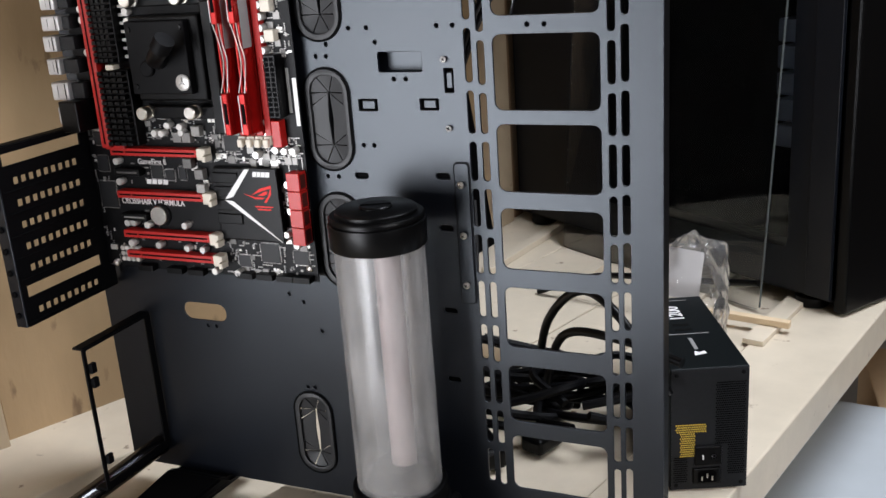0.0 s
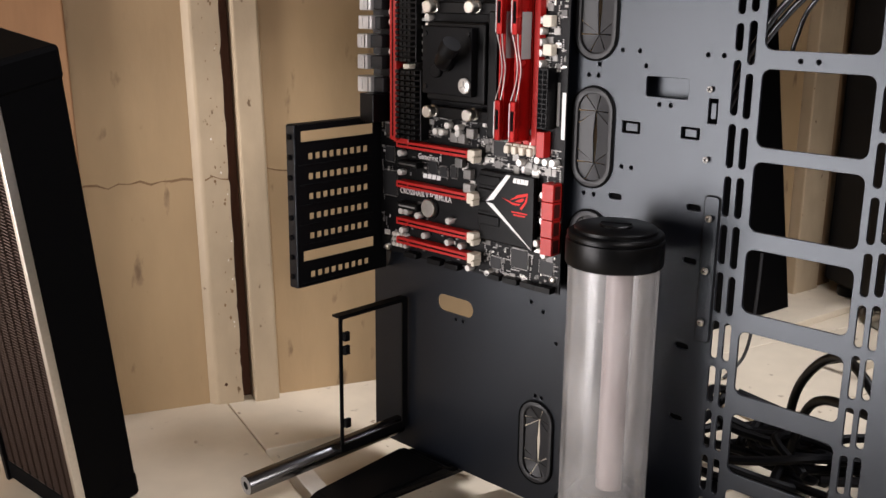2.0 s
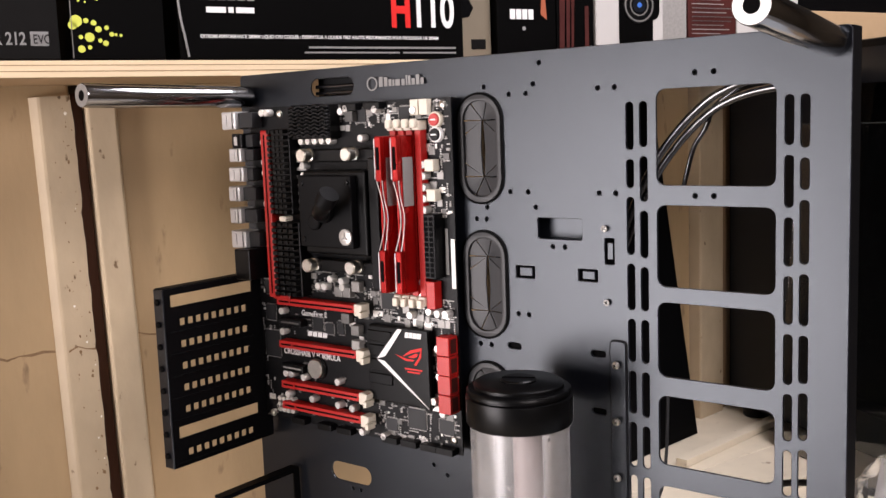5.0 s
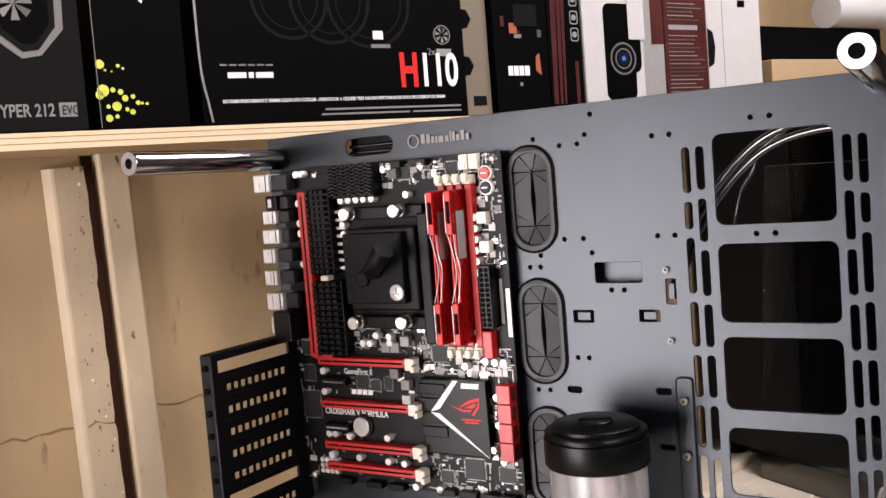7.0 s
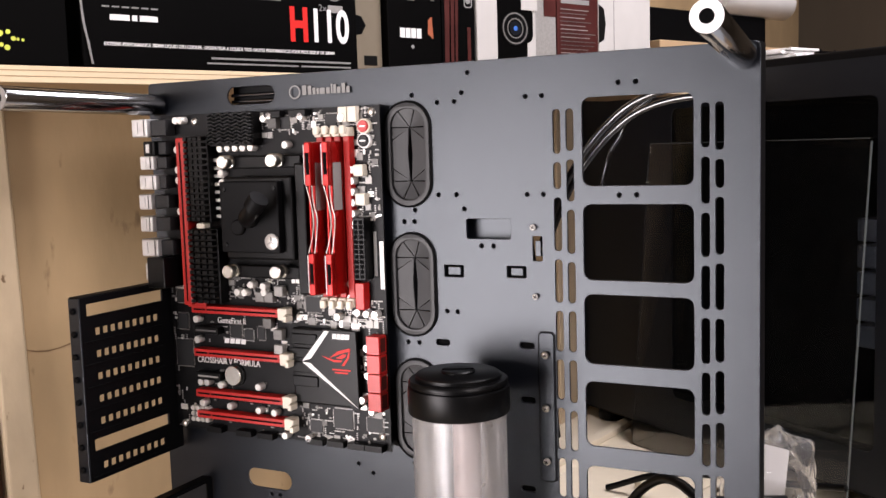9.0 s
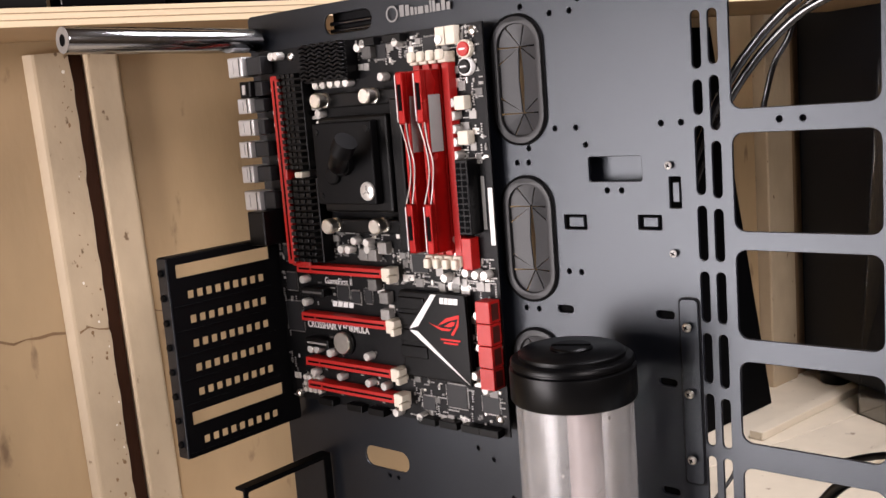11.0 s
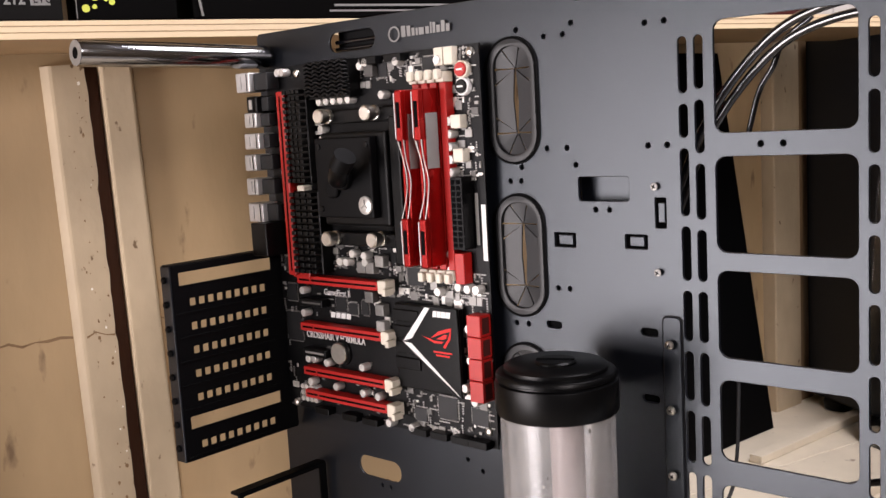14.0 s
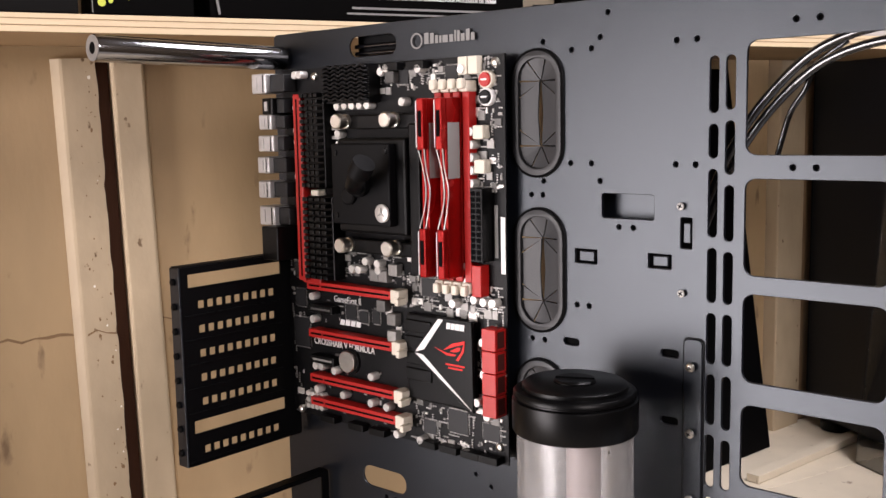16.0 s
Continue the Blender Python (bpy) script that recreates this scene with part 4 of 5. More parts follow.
    for x, z in ((-0.0170, 0.5485), (-0.0160, 0.5235)):
        shared("power_header", pale, b, pose(x, YB, z, 0, 0, 0), "ivory power header")
    for x, z in ((-0.129, 0.4335), (-0.119, 0.4335), (-0.1075, 0.4395), (-0.106, 0.592), (-0.122, 0.409), (-0.1105, 0.399), (-0.1105, 0.385)):
        shared("choke", chokes, b, pose(x, YB, z))
    # chips and small parts spread over the free board
    chip = mesh_of("chip", box(-0.5, 0.5, -0.0014, 0, -0.5, 0.5), CHIP)
    tiny = mesh_of("component", box(-0.5, 0.5, -0.0012, 0, -0.5, 0.5), GREYCHIP)
    tin = mesh_of("component", box(-0.5, 0.5, -0.0011, 0, -0.5, 0.5), SILVER)
    def sized(x, z, w, h):
        return Matrix.LocRotScale((x, YB, z), None, (w, 1, h))
    for x, z, w, h in ((-0.2265, 0.374, 0.02, 0.026), (-0.163, 0.3985, 0.013, 0.013), (-0.0735, 0.428, 0.016, 0.014), (-0.0465, 0.3245, 0.02, 0.018), (-0.0135, 0.322, 0.016, 0.013), (-0.098, 0.5925, 0.014, 0.012),
                       (-0.047, 0.592, 0.012, 0.012), (-0.226, 0.43, 0.014, 0.013), (-0.076, 0.315, 0.013, 0.011), (-0.1335, 0.398, 0.008, 0.012), (-0.148, 0.396, 0.01, 0.01), (-0.02, 0.434, 0.008, 0.008), (-0.227, 0.405, 0.013, 0.015)):
        shared("chip", chip, b, sized(x, z, w, h), "black square chip")
        pins = bmesh.new()
        for k in range(int(w / 0.0013)):
            u = x - w / 2 + 0.0009 + 0.0013 * k
            for e in (-1, 1):
                box(u, u + 0.0006, YB - 0.0007, YB - 0.0001, z + e * (h / 2 + 0.0006) - 0.0006, z + e * (h / 2 + 0.0006) + 0.0006, bm=pins)
        for k in range(int(h / 0.0013)):
            u = z - h / 2 + 0.0009 + 0.0013 * k
            for e in (-1, 1):
                box(x + e * (w / 2 + 0.0006) - 0.0006, x + e * (w / 2 + 0.0006) + 0.0006, YB - 0.0007, YB - 0.0001, u, u + 0.0006, bm=pins)
        tagged(part("chip_pin", pins, TIN, b, "row of tinned pins"), kind="stuff")
    zones = [(-0.238, -0.100, 0.300, 0.4135), (-0.1, -0.002, 0.301, 0.334), (-0.172, -0.08, 0.425, 0.455), (-0.13, -0.005, 0.581, 0.602), (-0.03, -0.001, 0.505, 0.578), (-0.105, -0.003, 0.408, 0.434), (-0.239, -0.222, 0.30, 0.44), (-0.03, 0.0, 0.336, 0.408)]
    weights = [3, 4, 3, 5, 3, 5, 1, 2]
    for k in range(420):
        x0, x1, z0, z1 = rnd.choices(zones, weights)[0]
        x, z = rnd.uniform(x0, x1), rnd.uniform(z0, z1)
        if any(abs(z - s) < 0.006 and -0.217 < x < -0.092 for s in (0.4195, 0.3765, 0.3365, 0.3155, 0.3682)):
            continue
        w, h = (rnd.uniform(0.0018, 0.0042), rnd.uniform(0.0010, 0.0022))
        if rnd.random() < 0.5:
            w, h = h, w
        if rnd.random() < 0.2:
            w, h = rnd.uniform(0.004, 0.008), rnd.uniform(0.004, 0.007)
        shared("component", tin if rnd.random() < 0.3 else tiny, b, sized(x, z, w, h))
    # rows of tiny parts and solder pads, too small to pick apart
    pads = bmesh.new()
    for k in range(280):
        x0, x1, z0, z1 = rnd.choices(zones, weights)[0]
        x, z = rnd.uniform(x0, x1), rnd.uniform(z0, z1)
        if any(abs(z - s) < 0.0075 and -0.217 < x < -0.090 for s in (0.4195, 0.3765, 0.3365, 0.3155, 0.3682)):
            continue
        across = rnd.random() < 0.5
        for j in range(rnd.randint(2, 6)):
            u, v = (x + 0.0019 * j, z) if across else (x, z + 0.0019 * j)
            if u < 0.0 and v < 0.603:
                box(u - 0.0006, u + 0.0006, YB - 0.0008, YB - 0.0001, v - 0.0005, v + 0.0005, bm=pads)
    tagged(part("solder_pad", pads, TIN, b, "tiny tinned parts and solder pads"), kind="stuff")
    hdr = mesh_of("pin_header", box(-0.009, 0.009, -0.0085, 0, -0.003, 0.003, 0.0005), PLASTIC)
    for x, z in ((-0.105, 0.6), (-0.078, 0.6), (-0.030, 0.3025), (-0.052, 0.3025), (-0.074, 0.3022), (-0.012, 0.3025), (-0.130, 0.3015), (-0.155, 0.3015), (-0.19, 0.302)):
        shared("pin_header", hdr, b, pose(x, YB, z))
    for x, z in ((-0.2, 0.597), (-0.232, 0.3025), (-0.006, 0.312)):
        part("corner_screw", lathe([(0.0012, -0.003), (0.003, -0.002), (0.0036, 0)], (x, YB, z), "y", 14), NICKEL, b, smooth=True)


def build_block():
    w = thing("water_block", (-0.118, YB, 0.507), "black square processor water block with nickel thumb nuts", "water block")
    part("body", box(-0.153, -0.078, YB - 0.021, YB - 0.001, 0.470, 0.545, 0.002), PLASTIC, w)
    part("top_plate", box(-0.152, -0.088, YB - 0.0285, YB - 0.0208, 0.477, 0.541, 0.0012), BLACK, w)
    part("bracket_arm", box(-0.162, -0.075, YB - 0.010, YB - 0.002, 0.552, 0.5635, 0.0012), PLASTIC, w)
    part("bracket_arm", box(-0.162, -0.075, YB - 0.010, YB - 0.002, 0.4515, 0.463, 0.0012), PLASTIC, w)
    part("side_block", box(-0.0755, -0.0645, YB - 0.020, YB - 0.001, 0.44, 0.556, 0.0015), PLASTIC, w)
    part("badge", lathe([(0.0001, -0.0019), (0.0066, -0.0019), (0.0072, -0.0014), (0.0072, 0)], (-0.0955, YB - 0.0287, 0.4875), "y", 28), SILVER, w, "polished round badge", smooth=True)
    for a in (0, 120, 240):
        part("badge_mark", box(-0.0007, 0.0007, -0.0003, 0, 0.0005, 0.0045, 0.0001), GREYCHIP, w, m=pose(-0.0955, YB - 0.0306, 0.4875, 0, a, 0))
    f = part("fitting", tube([(-0.1175, YB - 0.0285, 0.509), (-0.114, YB - 0.040, 0.509), (-0.103, YB - 0.049, 0.514), (-0.094, YB - 0.053, 0.522)], 0.0072, 20), PLASTIC, w, "black angled hose fitting", smooth=True)
    part("fitting_collar", lathe([(0.0085, -0.006), (0.0095, -0.005), (0.0095, -0.001), (0.0088, 0)], (-0.118, YB - 0.0285, 0.509), "y", 24), BLACK, f, smooth=True)
    part("fitting_mouth", tube([(-0.097, YB - 0.052, 0.519), (-0.089, YB - 0.0535, 0.5275)], 0.0088, 20), BLACK, f, smooth=True)
    part("port_plug", lathe([(0.006, -0.004), (0.0072, -0.003), (0.0072, 0)], (-0.131, YB - 0.0285, 0.500), "y", 20), BLACK, w, smooth=True)
    for x, z in ((-0.147, 0.534), (-0.147, 0.484), (-0.092, 0.535)):
        part("plate_screw", lathe([(0.0008, -0.0012), (0.0022, -0.001), (0.0025, 0)], (x, YB - 0.0285, z), "y", 12), PLASTIC, w, smooth=True)
    for x, z in ((-0.153, 0.5585), (-0.0985, 0.559), (-0.153, 0.458), (-0.0995, 0.459)):
        n = part("thumb_nut", lathe([(0.0001, -0.0225), (0.0052, -0.0225), (0.0062, -0.0215), (0.0062, -0.0165), (0.0048, -0.016), (0.0048, -0.0125), (0.006, -0.012), (0.006, -0.0095)], (x, YB, z), "y", 22), NICKEL, w, "nickel thumb nut", smooth=True)
        part("spring", lathe([(0.0044, -0.0095), (0.005, -0.008), (0.0042, -0.0065), (0.005, -0.005), (0.0044, -0.0035), (0.005, -0.002)], (x, YB, z), "y", 18), NICKEL, n, smooth=True)


def build_memory():
    for x in (-0.0545, -0.0365):
        r = thing("memory_stick", (x, YB - 0.009, 0.507), "red finned memory stick seated in its slot", "memory stick", "memory sticks")
        part("module_board", box(x - 0.0007, x + 0.0007, YB - 0.022, YB - 0.005, 0.441, 0.574), PCB, r)
        for s in (-1, 1):
            a, c = sorted((x + s * 0.0010, x + s * 0.0036))
            part("spreader", box(a, c, YB - 0.0245, YB - 0.008, 0.441, 0.574, 0.0008), REDMET, r, "red heat spreader")
        for z0, z1 in ((0.441, 0.478), (0.536, 0.574)):
            e = part("crest", box(x - 0.0032, x + 0.0032, YB - 0.0295, YB - 0.024, z0, z1, 0.0011), REDMET, r, "raised red crest")
            part("crest_window", box(x - 0.0016, x + 0.0016, YB - 0.0300, YB - 0.0296, z0 + 0.010, z1 - 0.009), MATTE, e)
            part("crest_edge", box(x - 0.0034, x - 0.0030, YB - 0.0301, YB - 0.0294, z0 + 0.002, z1 - 0.002), MACHINED, e)
        for s in (-1, 1):
            part("bright_edge", tube([(x + s * 0.003, YB - 0.0285, 0.537), (x + s * 0.0015 + 0.001, YB - 0.0262, 0.522), (x + s * 0.002 + 0.003, YB - 0.0252, 0.508), (x + s * 0.002 + 0.002, YB - 0.0255, 0.494), (x + s * 0.003, YB - 0.0285, 0.478)], 0.00045, 6), SILVER, r)
        part("label", box(x + 0.0037, x + 0.0040, YB - 0.0235, YB - 0.0105, 0.515, 0.556), GREYINK, r, "pale paper label")


def build_reservoir():
    X, Y = 0.094, -0.062
    r = thing("pump_reservoir", (X, Y, BENCH), "clear tube reservoir with black caps on a black pump", "reservoir")
    z0, z1 = 0.134, 0.366
    t = lathe([(0.0375, z0), (0.0375, z1)], (X, Y, 0), "z", 56)
    bmesh.ops.delete(t, geom=[f for f in t.faces if len(f.verts) > 4], context="FACES_ONLY")
    tb = part("tube", t, ACRYLIC, r, "scratched clear acrylic tube", smooth=True)
    t = lathe([(0.0330, z0), (0.0330, z1)], (X, Y, 0), "z", 56)
    bmesh.ops.delete(t, geom=[f for f in t.faces if len(f.verts) > 4], context="FACES_ONLY")
    part("tube_wall", t, ACRYLIC, tb, smooth=True)
    part("pump_throat", lathe([(0.0001, 0.156), (0.020, 0.156), (0.029, 0.148), (0.0325, 0.1345)], (X, Y, 0), "z", 40), PLASTIC, r, "dark pump inlet inside the tube", smooth=True)
    rs = random.Random(21)
    for k in range(26):
        a, z, q = rs.uniform(-2.9, -0.2), (z1 - 0.012 - abs(rs.gauss(0, 0.03))) if k % 2 else rs.uniform(z0 + 0.01, z1 - 0.01), rs.uniform(0.0005, 0.0013)
        part("water_speck", sheet([(q * math.cos(j) * rs.uniform(0.6, 1), 1.5 * q * math.sin(j) * rs.uniform(0.6, 1)) for j in (0, 0.9, 1.8, 2.7, 3.6, 4.5, 5.4)], [], 0.0002,
                                  Matrix.Translation((X + 0.0377 * math.cos(a), Y + 0.0377 * math.sin(a), z)) @ Matrix.Rotation(a + math.pi / 2, 4, "Z") @ STAND), GREYCHIP, tb)
    part("inner_pipe", lathe([(0.0112, z0 + 0.012), (0.0112, z1 - 0.004)], (X + 0.004, Y + 0.004, 0), "z", 28), mat("milky_pipe", (0.46, 0.375, 0.37), 0.4), r, "milky plastic inner pipe", smooth=True)
    c = part("top_cap", lathe([(0.0001, 0.3895), (0.0320, 0.3895), (0.0340, 0.388), (0.0340, 0.3855), (0.0385, 0.3850), (0.0395, 0.3838), (0.0395, 0.3815), (0.0382, 0.3808), (0.0382, 0.3798), (0.0402, 0.379), (0.0404, 0.3775), (0.0404, 0.3595), (0.0395, 0.358)], (X, Y, 0), "z", 64), PLASTIC, r, "black turned cap", smooth=True)
    p = part("cap_plug", lathe([(0.0001, 0.3915), (0.0128, 0.3915), (0.0138, 0.3905), (0.0138, 0.3893)], (X, Y, 0), "z", 40), PLASTIC, c, "dark slotted plug", smooth=True)
    part("plug_slot", box(-0.0125, 0.0125, -0.0016, 0.0016, 0.3913, 0.3919), MATTE, p, m=pose(X, Y, 0, 0, 0, 25))
    part("bottom_collar", lathe([(0.0390, 0.139), (0.0415, 0.138), (0.0425, 0.136), (0.0425, 0.1235), (0.0445, 0.1225), (0.0450, 0.121), (0.0450, 0.112), (0.0425, 0.109)], (X, Y, 0), "z", 64), PLASTIC, r, "black lower collar", smooth=True)
    b = part("pump_body", box(X - 0.043, X + 0.043, Y - 0.036, Y + 0.040, BENCH + 0.005, 0.112, 0.006), PLASTIC, r, "black moulded pump body")
    part("inlet_block", box(X - 0.012, X + 0.014, Y - 0.041, Y - 0.034, 0.082, 0.111, 0.0015), BLACK, b)
    part("inlet", lathe([(0.0055, -0.0045), (0.0072, -0.0045), (0.0076, 0)], (X + 0.001, Y - 0.0405, 0.0965), "y", 24), MATTE, b, smooth=True)
    part("plug", lathe([(0.0001, -0.003), (0.0074, -0.003), (0.0080, -0.002), (0.0080, 0)], (X - 0.030, Y - 0.0365, 0.093), "y", 24), BLACK, b, smooth=True)
    for x in (-0.036, -0.005, 0.010):
        part("clip", box(X + x, X + x + 0.012, Y - 0.0425, Y - 0.034, 0.1085, 0.1125, 0.0008), DARKCHROME, b)
    part("label", box(X - 0.019, X + 0.013, Y - 0.0366, Y - 0.0361, 0.0685, 0.0765), BOXWHITE, b, "small white label")
    part("print_bar", box(X - 0.010, X - 0.004, Y - 0.0370, Y - 0.0366, 0.0715, 0.0735), GREYINK, b)
    holes = [rounded(X + s * 0.047 - 0.006, X + s * 0.047 + 0.006, Y - 0.0445, Y - 0.0385, 0.0028, 4) for s in (-1, 1)]
    part("base_plate", sheet(rounded(X - 0.062, X + 0.062, Y - 0.049, Y + 0.047, 0.004, 3), holes, 0.003, Matrix.Translation((0, 0, BENCH + 0.0045))), BLACK, r, "black steel base plate")
    for dx, m, k in ((0.0, YELLOWWIRE, "yellow pump wire"), (0.004, BLUEWIRE, "blue pump wire"), (0.008, MATTE, "black pump wire")):
        part("wire", tube([(X + 0.042, Y + 0.01, 0.075), (X + 0.056 + dx, Y - 0.005, 0.068), (X + 0.064 + dx, Y - 0.045, BENCH + 0.002), (X + 0.072 + dx * 2, Y - 0.09, BENCH + 0.0015), (X + 0.066 + dx * 2, Y - 0.14, BENCH + 0.0015)], 0.0011, 8), m, r, k, smooth=True)


build_motherboard()
build_block()
build_memory()
build_reservoir()


# ---- behind the case ----
def build_psu():
    W, L, H = 0.076, 0.19, 0.131
    m = Matrix.Translation((0.297, 0.120, BENCH + 0.0005)) @ Matrix.Rotation(radians(23.5), 4, "Z")
    p = thing("power_supply", (0.33, 0.23, BENCH), "black computer power supply standing on its side", "power supply")
    part("housing", box(0, W, 0, L, 0, H, 0.0015), PSUGREY, p, m=m)
    # mesh of the rear grille
    v = bmesh.new()
    for i in range(44):
        for j in range(15):
            x, z = 0.0445 + 0.0019 * j + (0.00095 if i % 2 else 0), 0.012 + 0.0024 * i
            if x < 0.073 and not (z < 0.05 and x < 0.056) and not (z < 0.016):
                lathe([(0.00086, -0.0002), (0.00086, -0.00005)], (x, 0, z), "y", 6, v)
    for i in range(12):
        for j in range(22):
            x, z = 0.004 + 0.0019 * j + (0.00095 if i % 2 else 0), 0.010 + 0.0024 * i
            if not (0.017 < x < 0.050) and x < 0.044:
                lathe([(0.00086, -0.0002), (0.00086, -0.00005)], (x, 0, z), "y", 6, v)
    part("rear_plate", box(0.0012, W - 0.0012, -0.0004, 0.0, 0.0012, H - 0.0012), mat("dark_grey_rear_plate", (0.014, 0.0145, 0.016), 0.5, 0.2, 0.2, 300, 0.06, 900, spec=0.25), p, "dark grey perforated rear plate", m=m)
    mg = m @ Matrix.Translation((0, -0.0004, 0))
    tagged(part("vent_grille", v, MATTE, p, "rows of small grille holes", m=mg), kind="stuff")
    v = bmesh.new()
    for i in range(15):
        for j in range(14):
            x, z = 0.006 + 0.0021 * j + (0.00105 if i % 2 else 0), 0.038 + 0.0024 * i
            if z > 0.062 or (0.010 < x < 0.024):
                lathe([(0.0009, -0.0003), (0.0009, -0.0001)], (x, 0, z), "y", 6, v)
    part("coil_glimpse", v, GOLD, p, "yellow coils seen through the grille", m=mg)
    s = part("rocker_switch", box(0.024, 0.050, -0.003, 0.001, 0.0275, 0.0485, 0.001), PLASTIC, p, "black rocker switch", m=m)
    part("switch_mark", box(0.031, 0.0325, -0.0036, -0.003, 0.0345, 0.0395), WHITEINK, s, m=m)
    part("switch_mark", sheet(disc(0.0425, 0.038, 0.0022, 14), [disc(0.0425, 0.038, 0.0013, 14)], 0.0006, m @ Matrix.Translation((0, -0.003, 0)) @ STAND), WHITEINK, s)
    k = part("mains_socket", box(0.022, 0.050, -0.002, 0.001, 0.0065, 0.0245, 0.002), PLASTIC, p, "black mains inlet", m=m)
    part("socket_recess", sheet([(0.027, 0.0085), (0.045, 0.0085), (0.045, 0.0195), (0.041, 0.0225), (0.031, 0.0225), (0.027, 0.0195)], [], 0.0006, m @ Matrix.Translation((0, -0.0022, 0)) @ STAND), MATTE, k)
    for x, z in ((0.031, 0.0135), (0.036, 0.0165), (0.041, 0.0135)):
        part("socket_pin", box(x - 0.0008, x + 0.0008, -0.0036, -0.0028, z - 0.0022, z + 0.0022), NICKEL, k, m=m)
    for x, z in ((0.006, 0.006), (0.070, 0.006), (0.070, 0.125), (0.006, 0.125)):
        part("screw", lathe([(0.001, -0.0012), (0.0022, -0.0008), (0.0024, 0)], (x, 0, z), "y", 12), BLACK, p, m=m)
    t = m @ Matrix.Translation((0, 0, H + 0.0002))
    part("lettering", letters("1200", 0.021, t @ pose(0.043, 0.122, 0, 0, 0, 90), stretch=0.95, bold=0.0004), WHITEINK, p, "white number on the top", )
    part("print_bar", box(0.026, 0.044, 0.093, 0.0975, 0, 0.0003), BOXDARK, p, m=t)
    part("print_bar", box(0.026, 0.044, 0.106, 0.1105, 0, 0.0003), BOXDARK, p, m=t)
    part("print_line", box(0.012, 0.058, 0.083, 0.0842, 0, 0.0003), GREYINK, p, m=t)
    part("print_line", box(0.012, 0.058, 0.178, 0.1792, 0, 0.0003), GREYINK, p, m=t)
    part("print_bar", box(0.034, 0.038, 0.044, 0.072, 0, 0.0003), GREYINK, p, m=t)
    part("print_mark", sheet([(0.031, 0.030), (0.044, 0.034), (0.043, 0.040), (0.037, 0.037), (0.033, 0.041)], [], 0.0003, t), WHITEINK, p, "white triangular mark")


def build_tower():
    m = Matrix.Translation((0.42, 0.63, 0)) @ Matrix.Rotation(radians(-33), 4, "Z")
    z0, z1 = BENCH + 0.022, 0.668
    t = thing("tower_case", (0.24, 0.75, BENCH), "large black tower computer case with a side window", "computer case")
    side = sheet(rounded(-0.69, 0.0, z0, z1, 0.003, 2), [rounded(-0.46, -0.075, z0 + 0.06, z1 - 0.05, 0.012, 4)], 0.002, m @ STAND)
    part("side_panel", side, TOWERBLUE, t, "blue-black steel side panel")
    part("window_pane", box(-0.465, -0.07, 0.003, 0.006, z0 + 0.055, z1 - 0.045), SHEET, t, m=m)
    part("back_panel", box(-0.69, -0.002, 0.195, 0.198, z0, z1), MATTE, t, m=m)
    part("top_panel", box(-0.69, 0.0, 0.0025, 0.198, z1 - 0.004, z1 + 0.012, 0.003), BLACK, t, m=m)
    part("floor_panel", box(-0.69, 0.0, 0.0025, 0.198, z0 - 0.004, z0, 0.001), BLACK, t, m=m)
    part("rear_panel", box(-0.693, -0.690, 0.0, 0.198, z0, z1), BLACK, t, m=m)
    part("front_bezel", box(0.0005, 0.020, 0.004, 0.196, z0 - 0.018, z1 + 0.01, 0.004), PLASTIC, t, "black plastic front", m=m)
    part("bezel_edge", box(-0.040, 0.0, -0.004, -0.0005, z0, z1, 0.001), TOWERBLUE, t, m=m)
    part("logo_mark", sheet([(0, 0), (0.01, 0.004), (0.012, 0.012), (0.004, 0.008)], [], 0.0006, m @ Matrix.Translation((0.0208, 0.09, 0.14)) @ SIDE), GREYINK, t, "small pale mark")
    for k in range(5):
        z = z1 - 0.235 - 0.038 * k
        b = part("drive_cage", box(-0.150, -0.118, 0.06, 0.16, z - 0.016, z + 0.016, 0.002), TRAYBLUE, t, "dark drive tray", m=m)
    part("cage_rail", box(-0.112, -0.106, 0.06, 0.07, z0 + 0.05, z1 - 0.06), BLACK, t, m=m)
    for x in (-0.645, -0.045):
        for y in (0.01, 0.16):
            part("case_foot", lathe([(0.022, 0.0), (0.024, 0.003), (0.024, 0.014), (0.020, 0.0185)], (x, y + 0.012, BENCH + 0.0005), "z", 24), PLASTIC, t, m=m, smooth=True)
    e = thing("paper_stack", (0.20, 0.85, z1 + 0.012), "small stack of white papers on the tower case", "papers")
    for k, (a, dx) in enumerate(((-30, 0.0), (-24, 0.006), (-35, -0.004), (-28, 0.003))):
        part("paper", box(-0.05, 0.05, -0.035, 0.035, 0.0004, 0.0042, 0.0004), WHITEINK, e, m=pose(0.20 + dx, 0.86, z1 + 0.012 + 0.0045 * k, 0, 0, a))
    # the loose clear sheet that leans on it
    s = thing("acrylic_sheet", (0.2, 0.7, BENCH), "clear acrylic panel leaning against the tower case", "acrylic panel")
    lean = m @ Matrix.Translation((0, -0.056, BENCH + 0.001)) @ pose(0, 0, 0, -5)
    part("pane", sheet(rounded(-0.50, -0.077, 0.0, 0.507, 0.006, 4), [disc(-0.091, 0.494, 0.003, 12)], 0.003, lean @ STAND), SHEET, s)
    part("polished_edge", box(-0.0768, -0.0758, -0.0002, 0.0032, 0.004, 0.504), SHEETEDGE, s, "bright polished edge", m=lean)
    part("polished_edge", box(-0.498, -0.080, -0.0002, 0.0032, 0.5072, 0.5082), SHEETEDGE, s, m=lean)
